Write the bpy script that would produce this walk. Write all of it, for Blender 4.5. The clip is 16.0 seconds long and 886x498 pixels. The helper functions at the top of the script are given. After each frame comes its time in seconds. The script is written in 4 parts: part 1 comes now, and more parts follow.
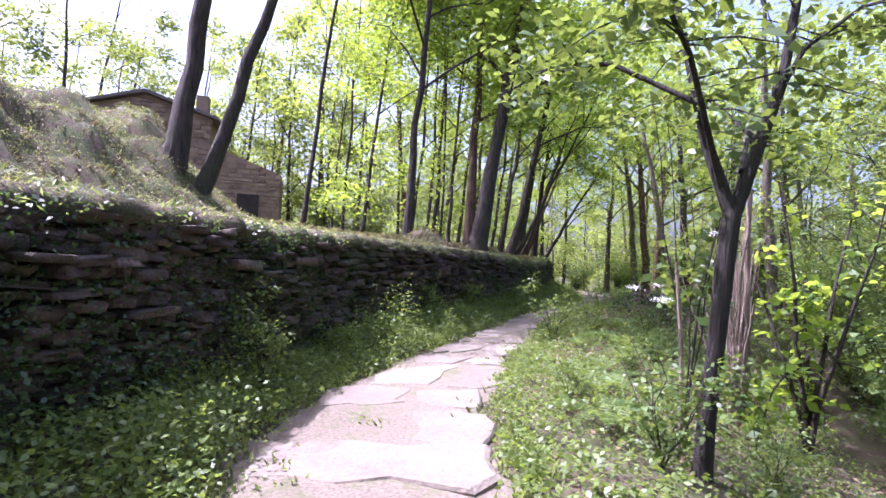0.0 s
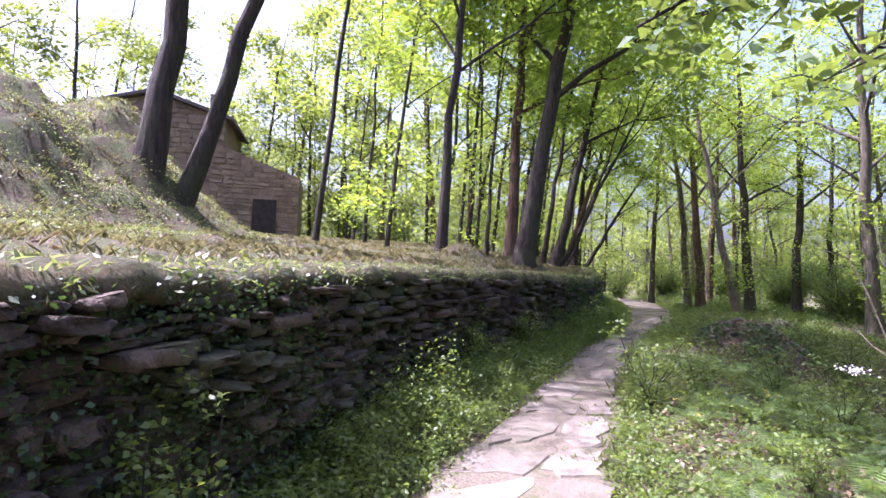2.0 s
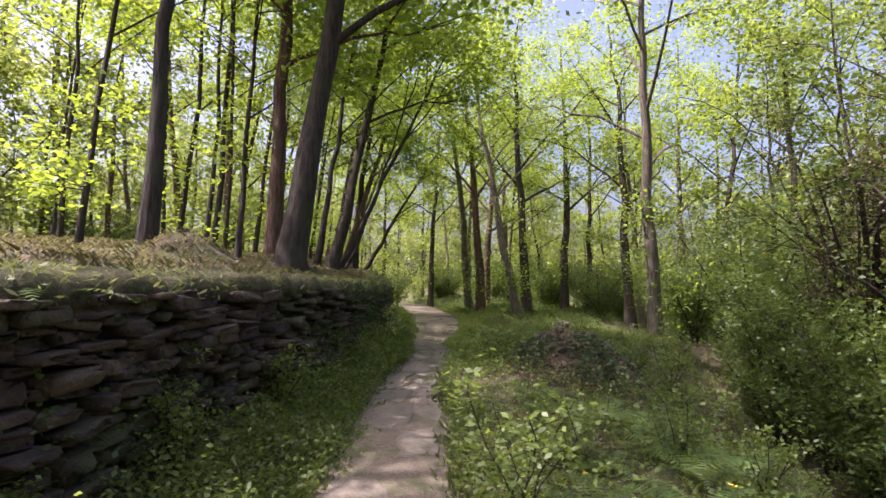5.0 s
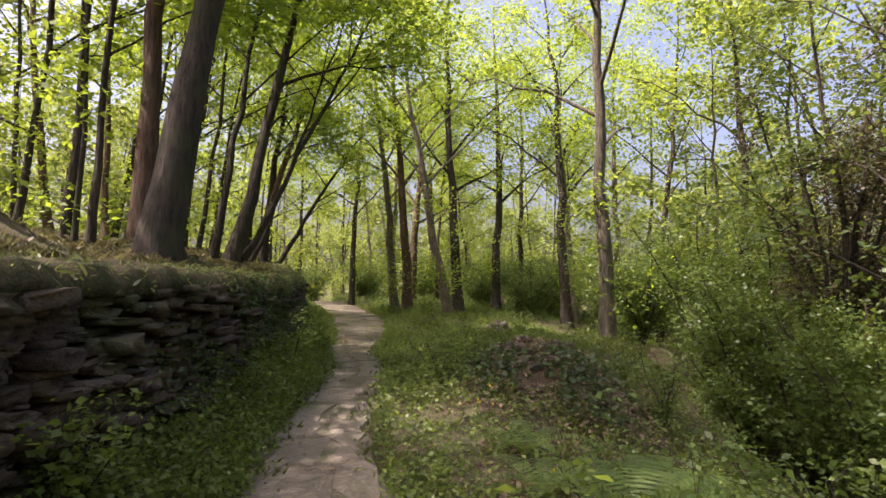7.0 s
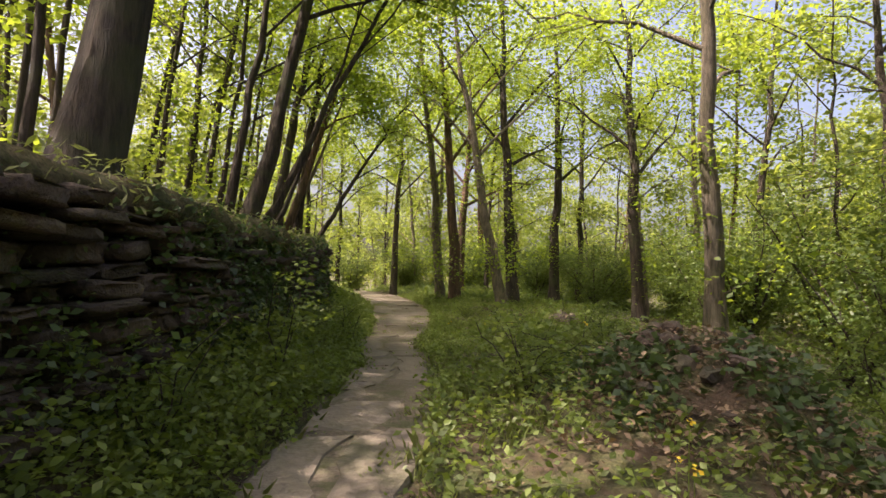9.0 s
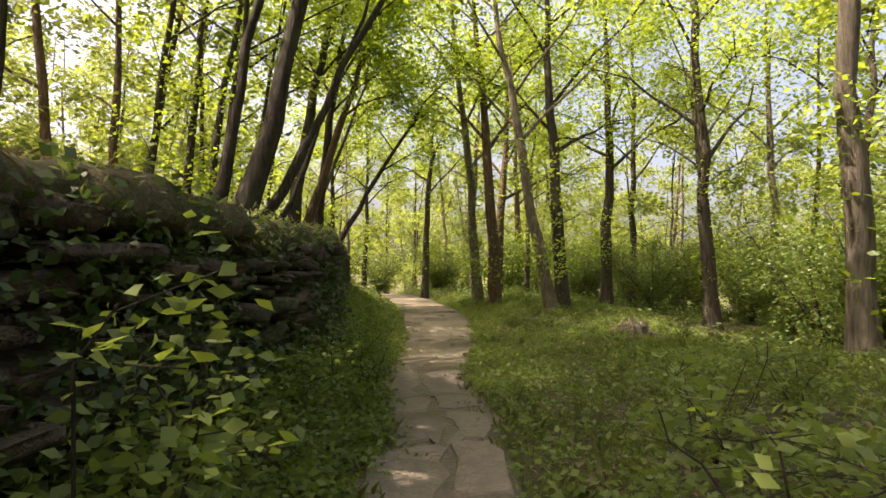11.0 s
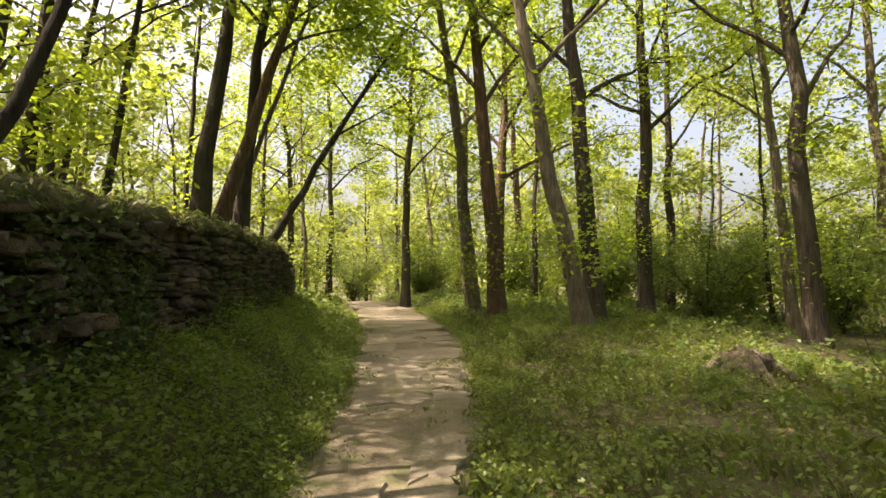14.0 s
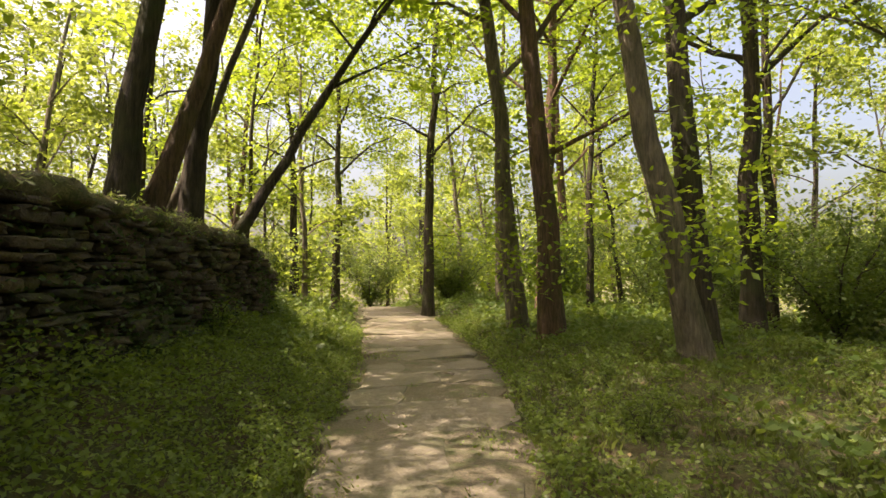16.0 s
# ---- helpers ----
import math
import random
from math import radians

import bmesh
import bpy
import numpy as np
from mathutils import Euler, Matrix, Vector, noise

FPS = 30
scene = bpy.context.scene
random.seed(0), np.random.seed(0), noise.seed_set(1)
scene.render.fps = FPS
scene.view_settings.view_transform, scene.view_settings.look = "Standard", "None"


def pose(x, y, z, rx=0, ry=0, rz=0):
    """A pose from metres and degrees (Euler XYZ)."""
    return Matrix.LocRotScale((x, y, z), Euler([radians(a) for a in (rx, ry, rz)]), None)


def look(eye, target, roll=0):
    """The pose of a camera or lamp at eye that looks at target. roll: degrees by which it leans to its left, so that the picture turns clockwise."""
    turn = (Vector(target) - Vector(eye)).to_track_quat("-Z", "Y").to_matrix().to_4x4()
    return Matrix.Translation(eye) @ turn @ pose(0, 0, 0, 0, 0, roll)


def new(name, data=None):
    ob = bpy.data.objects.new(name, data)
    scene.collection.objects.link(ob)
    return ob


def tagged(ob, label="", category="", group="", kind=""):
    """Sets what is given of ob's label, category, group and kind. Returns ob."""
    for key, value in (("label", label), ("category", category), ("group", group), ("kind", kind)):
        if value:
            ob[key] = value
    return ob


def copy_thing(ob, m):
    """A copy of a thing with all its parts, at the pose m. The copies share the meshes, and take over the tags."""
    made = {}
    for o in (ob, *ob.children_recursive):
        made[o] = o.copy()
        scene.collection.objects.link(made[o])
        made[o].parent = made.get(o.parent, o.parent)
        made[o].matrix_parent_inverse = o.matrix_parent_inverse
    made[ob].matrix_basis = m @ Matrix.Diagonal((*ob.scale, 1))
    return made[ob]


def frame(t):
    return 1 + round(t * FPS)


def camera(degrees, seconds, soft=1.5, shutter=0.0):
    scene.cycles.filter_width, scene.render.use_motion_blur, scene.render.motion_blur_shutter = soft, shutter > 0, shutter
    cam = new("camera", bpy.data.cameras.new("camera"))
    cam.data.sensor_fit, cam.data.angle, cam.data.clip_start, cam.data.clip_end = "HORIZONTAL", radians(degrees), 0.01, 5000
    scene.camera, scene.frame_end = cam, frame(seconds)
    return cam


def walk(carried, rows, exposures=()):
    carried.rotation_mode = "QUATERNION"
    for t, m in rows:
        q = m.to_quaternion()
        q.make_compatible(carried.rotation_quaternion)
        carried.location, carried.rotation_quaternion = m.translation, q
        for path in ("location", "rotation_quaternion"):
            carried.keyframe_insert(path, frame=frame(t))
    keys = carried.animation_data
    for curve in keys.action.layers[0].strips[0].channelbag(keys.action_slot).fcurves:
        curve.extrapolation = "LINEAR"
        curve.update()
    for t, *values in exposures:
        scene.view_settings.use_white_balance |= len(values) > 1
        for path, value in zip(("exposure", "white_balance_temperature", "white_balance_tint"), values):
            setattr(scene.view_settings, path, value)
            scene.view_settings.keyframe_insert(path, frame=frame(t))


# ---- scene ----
cam = camera(75.7, 16.0, 1.5)
# seconds, x, y, z, rx, ry, rz
PATH = [
    (0.0, 0.000, -0.000, 1.177, 92.48, -2.75, -0.00),
    (0.5, -0.116, 0.743, 1.194, 92.38, -2.71, 2.56),
    (1.0, -0.191, 1.350, 1.238, 92.37, -2.63, 3.85),
    (1.5, -0.274, 1.910, 1.359, 92.35, -2.70, 3.83),
    (2.0, -0.302, 2.327, 1.582, 92.48, -2.51, 2.63),
    (2.5, -0.324, 2.808, 1.602, 93.23, -0.60, -9.83),
    (3.0, -0.269, 3.385, 1.567, 93.34, -0.28, -14.35),
    (3.2, -0.255, 3.660, 1.508, 93.25, -0.72, -14.86),
    (5.3, 0.255, 5.930, 1.622, 93.63, -1.19, -20.55),
    (5.5, 0.353, 6.114, 1.631, 93.54, -1.28, -21.11),
    (6.0, 0.480, 6.585, 1.664, 93.61, -1.19, -23.29),
    (6.5, 0.564, 7.082, 1.671, 93.66, -1.10, -26.56),
    (7.0, 0.735, 7.755, 1.588, 93.53, -1.09, -27.73),
    (7.5, 0.975, 8.481, 1.456, 93.41, -1.23, -27.75),
    (8.0, 1.203, 8.939, 1.335, 93.24, -1.62, -27.79),
    (8.5, 1.447, 9.572, 1.286, 93.06, -1.75, -26.43),
    (9.0, 1.628, 10.160, 1.257, 92.99, -1.82, -23.45),
    (9.5, 1.789, 10.747, 1.222, 92.88, -1.83, -22.88),
    (10.0, 1.920, 11.299, 1.299, 92.92, -1.83, -20.10),
    (10.2, 1.992, 11.485, 1.295, 92.87, -1.74, -20.01),
    (12.3, 2.967, 14.490, 1.427, 92.89, 0.08, -21.53),
    (12.5, 3.133, 14.819, 1.377, 92.89, 0.07, -21.36),
    (13.0, 3.496, 15.588, 1.432, 92.96, 0.23, -21.38),
    (13.5, 3.969, 16.446, 1.446, 92.99, 0.23, -21.35),
    (14.0, 4.294, 17.244, 1.379, 93.04, 0.13, -21.51),
    (14.5, 4.629, 18.046, 1.348, 92.99, 0.15, -21.78),
    (15.0, 4.982, 19.001, 1.432, 93.04, 0.11, -21.06),
    (15.5, 5.237, 19.716, 1.402, 93.10, 0.17, -21.06),
    (16.0, 5.551, 20.739, 1.447, 93.10, -0.02, -18.80),
]
EXPOSURES = [(0.0, 1.65, 5150, 43), (2.0, 1.65, 5250, 41), (3.0, 1.4, 5400, 39), (5.5, 1.25, 6150, 33), (9.0, 1.3, 7000, 26), (12.5, 1.65, 7700, 22), (16.0, 1.45, 7800, 18)]
walk(cam, [(t, pose(x, y, z, rx, ry, rz)) for t, x, y, z, rx, ry, rz in PATH], EXPOSURES)

# ---- world, sun ----
world = bpy.data.worlds.new("world")
scene.world = world
world.use_nodes = True
wn = world.node_tree.nodes
sky = wn.new("ShaderNodeTexSky")
sky.sky_type = "NISHITA"
sky.sun_disc = False
SUN_AZ, SUN_EL = radians(-76.0), radians(60.0)   # azimuth from +y towards +x
sky.sun_elevation = SUN_EL
sky.sun_rotation = SUN_AZ
sky.air_density, sky.dust_density, sky.ozone_density = 1.0, 8.0, 1.0
wn["Background"].inputs["Strength"].default_value = 0.15
world.node_tree.links.new(sky.outputs["Color"], wn["Background"].inputs["Color"])
sun = new("sun", bpy.data.lights.new("sun", "SUN"))
sun.data.energy = 5.0
sun.data.angle = radians(0.5)
sun.data.color = (1.0, 0.93, 0.80)
sun_from = Vector((math.sin(SUN_AZ) * math.cos(SUN_EL), math.cos(SUN_AZ) * math.cos(SUN_EL), math.sin(SUN_EL)))
sun.matrix_world = look(sun_from * 60, (0, 0, 0))

# ---- materials ----


def material(name, build):
    m = bpy.data.materials.new(name)
    m.use_nodes = True
    nt = m.node_tree
    nt.nodes.clear()
    out = nt.nodes.new("ShaderNodeOutputMaterial")

    def node(kind, values=None, **props):
        n = nt.nodes.new(kind)
        for key, value in props.items():
            setattr(n, key, value)
        for key, value in (values or {}).items():
            if hasattr(value, "is_output"):
                nt.links.new(value, n.inputs[key])
            else:
                n.inputs[key].default_value = value
        return n

    nt.links.new(build(node), out.inputs["Surface"])
    return m


def ramp(node, fac, *stops):
    r = node("ShaderNodeValToRGB", {"Fac": fac})
    els = r.color_ramp.elements
    while len(els) < len(stops):
        els.new(0.5)
    for e, (pos, col) in zip(els, stops):
        e.position, e.color = pos, (*col, 1)
    return r.outputs["Color"]


def noise_fac(node, scale, detail=4.0, rough=0.6, stretch=None):
    co = node("ShaderNodeNewGeometry").outputs["Position"]
    if stretch:
        co = node("ShaderNodeVectorMath", {0: co, 1: stretch}, operation="MULTIPLY").outputs[0]
    return node("ShaderNodeTexNoise", {"Vector": co, "Scale": scale, "Detail": detail, "Roughness": rough}).outputs["Fac"]


def mix(node, fac, a, b, blend="MIX"):
    n = node("ShaderNodeMix", data_type="RGBA", blend_type=blend)
    for i, v in ((0, fac), (6, a), (7, b)):
        if hasattr(v, "is_output"):
            n.id_data.links.new(v, n.inputs[i])
        else:
            n.inputs[i].default_value = (*v, 1) if isinstance(v, tuple) else v
    return n.outputs[2]


def bumped(node, height, strength, distance):
    return node("ShaderNodeBump", {"Height": height, "Strength": strength, "Distance": distance}).outputs["Normal"]


def leaf_material(name, dark, mid, light, through_col, amount=0.45):
    def build(node):
        rnd = node("ShaderNodeNewGeometry").outputs["Random Per Island"]
        patch = noise_fac(node, 0.7, 2.0)
        col = mix(node, patch, ramp(node, rnd, (0.0, dark), (0.55, mid), (1.0, light)), ramp(node, rnd, (0.0, mid), (1.0, light)))
        pb = node("ShaderNodeBsdfPrincipled", {"Base Color": col, "Roughness": 0.5})
        tcol = mix(node, 0.75, col, through_col)
        tr = node("ShaderNodeBsdfTranslucent", {"Color": tcol})
        return node("ShaderNodeMixShader", {0: amount, 1: pb.outputs[0], 2: tr.outputs[0]}).outputs[0]
    return material(name, build)


leaf_mat = leaf_material("leaf_green", (0.036, 0.075, 0.011), (0.076, 0.148, 0.018), (0.135, 0.215, 0.028), (0.50, 0.64, 0.05), 0.55)
leaf_far_mat = leaf_material("leaf_far", (0.048, 0.085, 0.018), (0.085, 0.142, 0.027), (0.145, 0.205, 0.04), (0.46, 0.54, 0.08), 0.48)
shrub_mat = leaf_material("shrub_leaf", (0.03, 0.06, 0.013), (0.06, 0.112, 0.022), (0.105, 0.165, 0.033), (0.30, 0.38, 0.05), 0.36)
dry_mat = leaf_material("dry_leaf", (0.03, 0.03, 0.014), (0.065, 0.055, 0.025), (0.12, 0.095, 0.045), (0.20, 0.18, 0.06), 0.25)
herb_mat = leaf_material("herb_leaf", (0.042, 0.075, 0.017), (0.095, 0.142, 0.03), (0.17, 0.225, 0.052), (0.34, 0.45, 0.055), 0.40)
straw_mat = leaf_material("straw", (0.075, 0.075, 0.032), (0.15, 0.14, 0.06), (0.26, 0.235, 0.12), (0.34, 0.32, 0.12), 0.3)
grass_mat = leaf_material("grass_blade", (0.07, 0.10, 0.03), (0.12, 0.16, 0.045), (0.21, 0.22, 0.09), (0.38, 0.45, 0.10), 0.4)
ivy_mat = leaf_material("ivy_leaf", (0.02, 0.04, 0.012), (0.035, 0.065, 0.018), (0.07, 0.11, 0.03), (0.15, 0.25, 0.04), 0.25)
litter_mat = leaf_material("litter", (0.07, 0.045, 0.025), (0.15, 0.10, 0.055), (0.28, 0.20, 0.12), (0.3, 0.18, 0.08), 0.15)


def bark(name, dark, light, mossy):
    def build(node):
        fine = noise_fac(node, 22.0, 6.0, 0.75, (1, 1, 0.14))
        big = noise_fac(node, 1.6, 3.0)
        col = mix(node, ramp(node, big, (0.35, (0, 0, 0)), (0.6, (0.75, 0.75, 0.75))), ramp(node, fine, (0.36, dark), (0.64, light)), ramp(node, fine, (0.4, dark), (0.75, light)))
        col = mix(node, ramp(node, big, (0.5, (0, 0, 0)), (0.68, (mossy, mossy, mossy))), col, (0.07, 0.085, 0.03))
        return node("ShaderNodeBsdfPrincipled", {"Base Color": col, "Roughness": 0.92, "Normal": bumped(node, fine, 1.0, 0.10)}).outputs[0]
    return material(name, build)


bark_mat = bark("bark_dark", (0.024, 0.018, 0.014), (0.10, 0.076, 0.056), 0.55)
bark_red_mat = bark("bark_red", (0.06, 0.035, 0.022), (0.22, 0.13, 0.085), 0.35)
bark_pale_mat = bark("bark_pale", (0.09, 0.075, 0.055), (0.28, 0.23, 0.17), 0.5)
bark_black_mat = bark("bark_black", (0.016, 0.012, 0.010), (0.06, 0.046, 0.036), 0.25)
dead_mat = bark("dead_wood", (0.20, 0.15, 0.11), (0.45, 0.36, 0.28), 0.0)


def stone(name, dark, mid, light, moss, scale=3.0, per_object=True):
    def build(node):
        rnd = node("ShaderNodeObjectInfo").outputs["Random"] if per_object else node("ShaderNodeNewGeometry").outputs["Random Per Island"]
        n1 = noise_fac(node, scale, 6.0, 0.65)
        n2 = noise_fac(node, scale * 12, 3.0, 0.6)
        col = mix(node, 0.5, ramp(node, n1, (0.3, dark), (0.5, mid), (0.72, light)), ramp(node, rnd, (0.0, dark), (0.5, mid), (1.0, light)))
        col = mix(node, ramp(node, n2, (0.35, (0.5, 0.5, 0.5)), (0.7, (0.0, 0.0, 0.0))), col, dark)
        big = noise_fac(node, 1.1, 4.0, 0.7)
        col = mix(node, ramp(node, big, (0.52, (0, 0, 0)), (0.66, (moss, moss, moss))), col, (0.055, 0.07, 0.025))
        return node("ShaderNodeBsdfPrincipled", {"Base Color": col, "Roughness": 0.88, "Normal": bumped(node, n2, 0.8, 0.025)}).outputs[0]
    return material(name, build)


wall_stone_mat = stone("slate_stone", (0.030, 0.022, 0.016), (0.082, 0.058, 0.041), (0.18, 0.13, 0.094), 0.7)
wall_stuff_mat = stone("slate_stone_mass", (0.030, 0.022, 0.016), (0.082, 0.058, 0.041), (0.18, 0.13, 0.094), 0.7, per_object=False)
slab_mat = stone("path_slab", (0.115, 0.095, 0.072), (0.19, 0.158, 0.122), (0.30, 0.255, 0.20), 0.45, 1.8)
hut_mat = stone("hut_stone", (0.12, 0.085, 0.055), (0.23, 0.165, 0.11), (0.34, 0.255, 0.175), 0.2, 2.0, per_object=False)
roof_mat = stone("roof_slate", (0.06, 0.05, 0.045), (0.12, 0.10, 0.09), (0.18, 0.15, 0.13), 0.2, 2.5, per_object=False)


def build_dark(node):
    n = noise_fac(node, 5.0)
    return node("ShaderNodeBsdfPrincipled", {"Base Color": ramp(node, n, (0.3, (0.015, 0.012, 0.01)), (0.7, (0.04, 0.032, 0.025))), "Roughness": 0.95}).outputs[0]


# earth fill behind the wall's stones, and painted shade in the hut openings
dark_mat = material("dark_earth_and_opening_shade", build_dark)


def build_ground(node):
    big = noise_fac(node, 0.55, 5.0, 0.65)
    mid = noise_fac(node, 3.5, 5.0, 0.7)
    fine = noise_fac(node, 30.0, 4.0, 0.75)
    soil = ramp(node, fine, (0.3, (0.045, 0.03, 0.018)), (0.55, (0.09, 0.06, 0.036)), (0.75, (0.15, 0.10, 0.06)))
    green = ramp(node, fine, (0.3, (0.03, 0.045, 0.012)), (0.7, (0.11, 0.13, 0.035)))
    col = mix(node, ramp(node, mid, (0.38, (0, 0, 0)), (0.62, (1, 1, 1))), soil, green)
    straw = ramp(node, fine, (0.3, (0.08, 0.065, 0.03)), (0.7, (0.21, 0.16, 0.085)))
    col = mix(node, ramp(node, big, (0.56, (0, 0, 0)), (0.75, (0.35, 0.35, 0.35))), col, straw)
    return node("ShaderNodeBsdfPrincipled", {"Base Color": col, "Roughness": 0.95, "Normal": bumped(node, fine, 0.9, 0.05)}).outputs[0]


def build_turf(node):
    mid = noise_fac(node, 5.0, 5.0, 0.7)
    fine = noise_fac(node, 60.0, 4.0, 0.8)
    moss = ramp(node, fine, (0.3, (0.02, 0.026, 0.008)), (0.7, (0.11, 0.12, 0.035)))
    straw = ramp(node, fine, (0.3, (0.07, 0.05, 0.025)), (0.7, (0.27, 0.21, 0.11)))
    col = mix(node, ramp(node, mid, (0.42, (0, 0, 0)), (0.62, (1, 1, 1))), moss, straw)
    return node("ShaderNodeBsdfPrincipled", {"Base Color": col, "Roughness": 0.95, "Normal": bumped(node, fine, 1.0, 0.05)}).outputs[0]


turf_mat = material("mossy_turf", build_turf)
ground_mat = material("woodland_floor", build_ground)


def build_path(node):
    mid = noise_fac(node, 4.0, 5.0, 0.7)
    fine = noise_fac(node, 45.0, 4.0, 0.7)
    col = ramp(node, fine, (0.3, (0.075, 0.060, 0.042)), (0.7, (0.22, 0.18, 0.132)))
    col = mix(node, ramp(node, mid, (0.5, (0, 0, 0)), (0.62, (0.8, 0.8, 0.8))), col, (0.09, 0.10, 0.04))
    return node("ShaderNodeBsdfPrincipled", {"Base Color": col, "Roughness": 0.95, "Normal": bumped(node, fine, 0.7, 0.02)}).outputs[0]


path_mat = material("path_earth", build_path)


def plain(name, col, rough=0.8):
    def build(node):
        n = noise_fac(node, 12.0)
        return node("ShaderNodeBsdfPrincipled", {"Base Color": mix(node, n, tuple(c * 0.75 for c in col), col), "Roughness": rough}).outputs[0]
    return material(name, build)


yellow_mat = plain("petal_yellow", (0.75, 0.55, 0.03))
white_mat = plain("petal_white", (0.75, 0.72, 0.75))
violet_mat = plain("petal_violet", (0.45, 0.38, 0.62))

# ---- plan ----
rng = np.random.default_rng(7)


def line(*pts):
    xs, ys = zip(*pts)
    return lambda v: np.interp(v, xs, ys)


path_x = line((-6, 0.2), (0, -0.2), (3.4, -0.38), (5.0, -0.28), (6.2, 0.05), (8, 0.65), (10.3, 1.4), (11.8, 1.87), (13, 2.36), (14.5, 3.05), (16, 3.62), (17.8, 4.10), (19.2, 4.62), (21.5, 5.6), (23, 6.2), (24.4, 6.66), (26.3, 7.3), (28.4, 7.9), (31, 8.42), (34, 9.12), (43, 10.6), (70, 14))
path_z = line((-6, 0.0), (4, 0.03), (8, 0.18), (10.5, 0.28), (14, 0.38), (17, 0.28), (20.8, 0.1), (24, 0.1), (31, 0.3), (36, 0.38), (43, 0.35), (60, -0.6))
path_w = line((-6, 0.75), (3.4, 0.80), (5.0, 0.78), (6.4, 0.66), (8, 0.56), (10, 0.5), (12, 0.43), (16, 0.43), (18, 0.50), (19.5, 0.58), (22, 0.72), (25, 0.9), (28, 1.0), (32, 1.0), (45, 0.8))
wall_x = line((-6, -3.0), (1, -2.2), (5, -1.75), (7.6, -1.15), (9.2, -0.45), (12.9, 1.35), (14.3, 1.95), (15.6, 2.45), (17, 2.98), (18.5, 3.2), (22, 3.8), (26, 4.75), (30, 5.6), (32, 5.95))
wall_top = line((-6, 1.4), (1, 1.45), (5, 1.5), (9, 1.58), (13, 1.6), (14.3, 1.56), (16, 1.58), (20, 1.76), (24, 1.98), (29, 2.0), (30.5, 1.9), (32, 1.55))
wall_base = line((-6, 0.15), (5, 0.25), (8, 0.4), (12, 0.66), (14, 0.8), (16, 0.85), (20, 0.85), (26, 0.8), (32, 0.85))
ridge_x = line((-6, 2.8), (3, 3.5), (6, 4.2), (8, 5.0), (10, 5.9), (11.5, 6.6), (13, 7.5), (15, 8.7), (17, 9.9), (19, 12), (22, 17), (30, 25))
ridge_z = line((-6, -0.75), (5, -0.7), (8, -0.6), (10, -0.48), (11.5, -0.38), (13, -0.15), (15, 0.15), (17, 0.35), (22, 0.3))


def smooth(a, b, v):
    u = np.clip((v - a) / (b - a), 0, 1)
    return u * u * (3 - 2 * u)


def wobble(x, y):
    return (0.05 * np.sin(x * 2.1 + 0.7 * y) * np.sin(y * 1.7 - 0.4 * x) + 0.035 * np.sin(x * 4.7 + 1.3) * np.sin(y * 5.1 + x))


def ground_z(x, y):
    x, y = np.asarray(x, float), np.asarray(y, float)
    d = x - path_x(y)
    zp = path_z(y)
    near = smooth(0.6, 1.4, np.abs(d))
    # right of the path: a low shoulder, then the gully and the meadow
    shoulder = 0.28 * smooth(0.7, 2.6, d) * smooth(3, 9, y) * (1 - 0.8 * smooth(16, 18, y) * (1 - smooth(23.5, 26, y))) - 0.5 * smooth(4.0, 12.0, d) * smooth(14, 20, y)
    fall = smooth(1.2, np.maximum(ridge_x(y) - path_x(y), 2.0), d) * (1 - smooth(16, 20, y))
    gx = x - ridge_x(y)
    gully = (-1.7 * smooth(0.0, 1.1, gx) + 1.5 * smooth(2.2, 5.5, gx)) * (1 - smooth(15, 19, y)) - 1.0 * smooth(0.0, 12, gx) * smooth(15, 21, y)
    mound = 0.52 * np.exp(-((x - 4.85) ** 2 + (y - 12.9) ** 2) / 0.8) - 0.28 * np.exp(-((x - 4.2) ** 2 + (y - 11.2) ** 2) / 0.9)
    right = (zp + shoulder) * (1 - fall) + ridge_z(y) * fall + gully + mound
    # left of the path: a bank up to the wall's foot
    wx, wb, wt = wall_x(y), wall_base(y), wall_top(y)
    frac = smooth(0.0, 1.0, (-d - path_w(y)) / np.maximum(path_x(y) - path_w(y) - wx, 0.3))
    left = zp + (wb - zp) * frac
    low = np.where(d > 0, right, left)
    s = (wx - x) * 0.92
    terrace = wt + 0.02 + 0.10 * np.minimum(s, 5) + 0.018 * np.clip(s - 5, 0, 30)
    terrace = terrace + 0.012 * np.clip(y - 12, 0, 30) * smooth(0.3, 2.5, s)
    foot = 2.6 + 0.09 * np.clip(y - 3, 0, 10)
    fade = 1 - smooth(10.6, 13.4, y + 0.8 * (x + 5.2))
    bank = 1.85 * smooth(0, 3.0, s - foot)
    lumps = 0.20 * np.sin(x * 1.9 + y) * np.sin(y * 2.3 + 0.5 * x) + 0.15 * np.sin(x * 4.3 - y * 1.7) * np.sin(y * 4.9) + 0.10 * np.sin(x * 9.1 + y * 3) * np.sin(y * 8.3 - x * 2)
    terrace = terrace + (bank + lumps * smooth(0.2, 1.2, s - foot)) * fade
    terrace = terrace + 0.14 * np.exp(-((x + 0.55) ** 2 + (y - 12.4) ** 2) / 0.7) + 0.24 * np.exp(-((x + 0.42) ** 2 + (y - 12.55) ** 2) / 0.12) + 0.25 * np.exp(-((x - 0.8) ** 2 + (y - 15.4) ** 2) / 0.6)
    end = 1 - smooth(32.1, 37, y)
    up = np.clip((s - 0.12) / 0.22, 0, 1) * end
    z = low * (1 - up) + (low * (1 - end) + terrace * end) * up
    far = smooth(60, 140, np.hypot(x, y - 15))
    return (z + wobble(x, y) * near) * (1 - far) + 2.0 * far


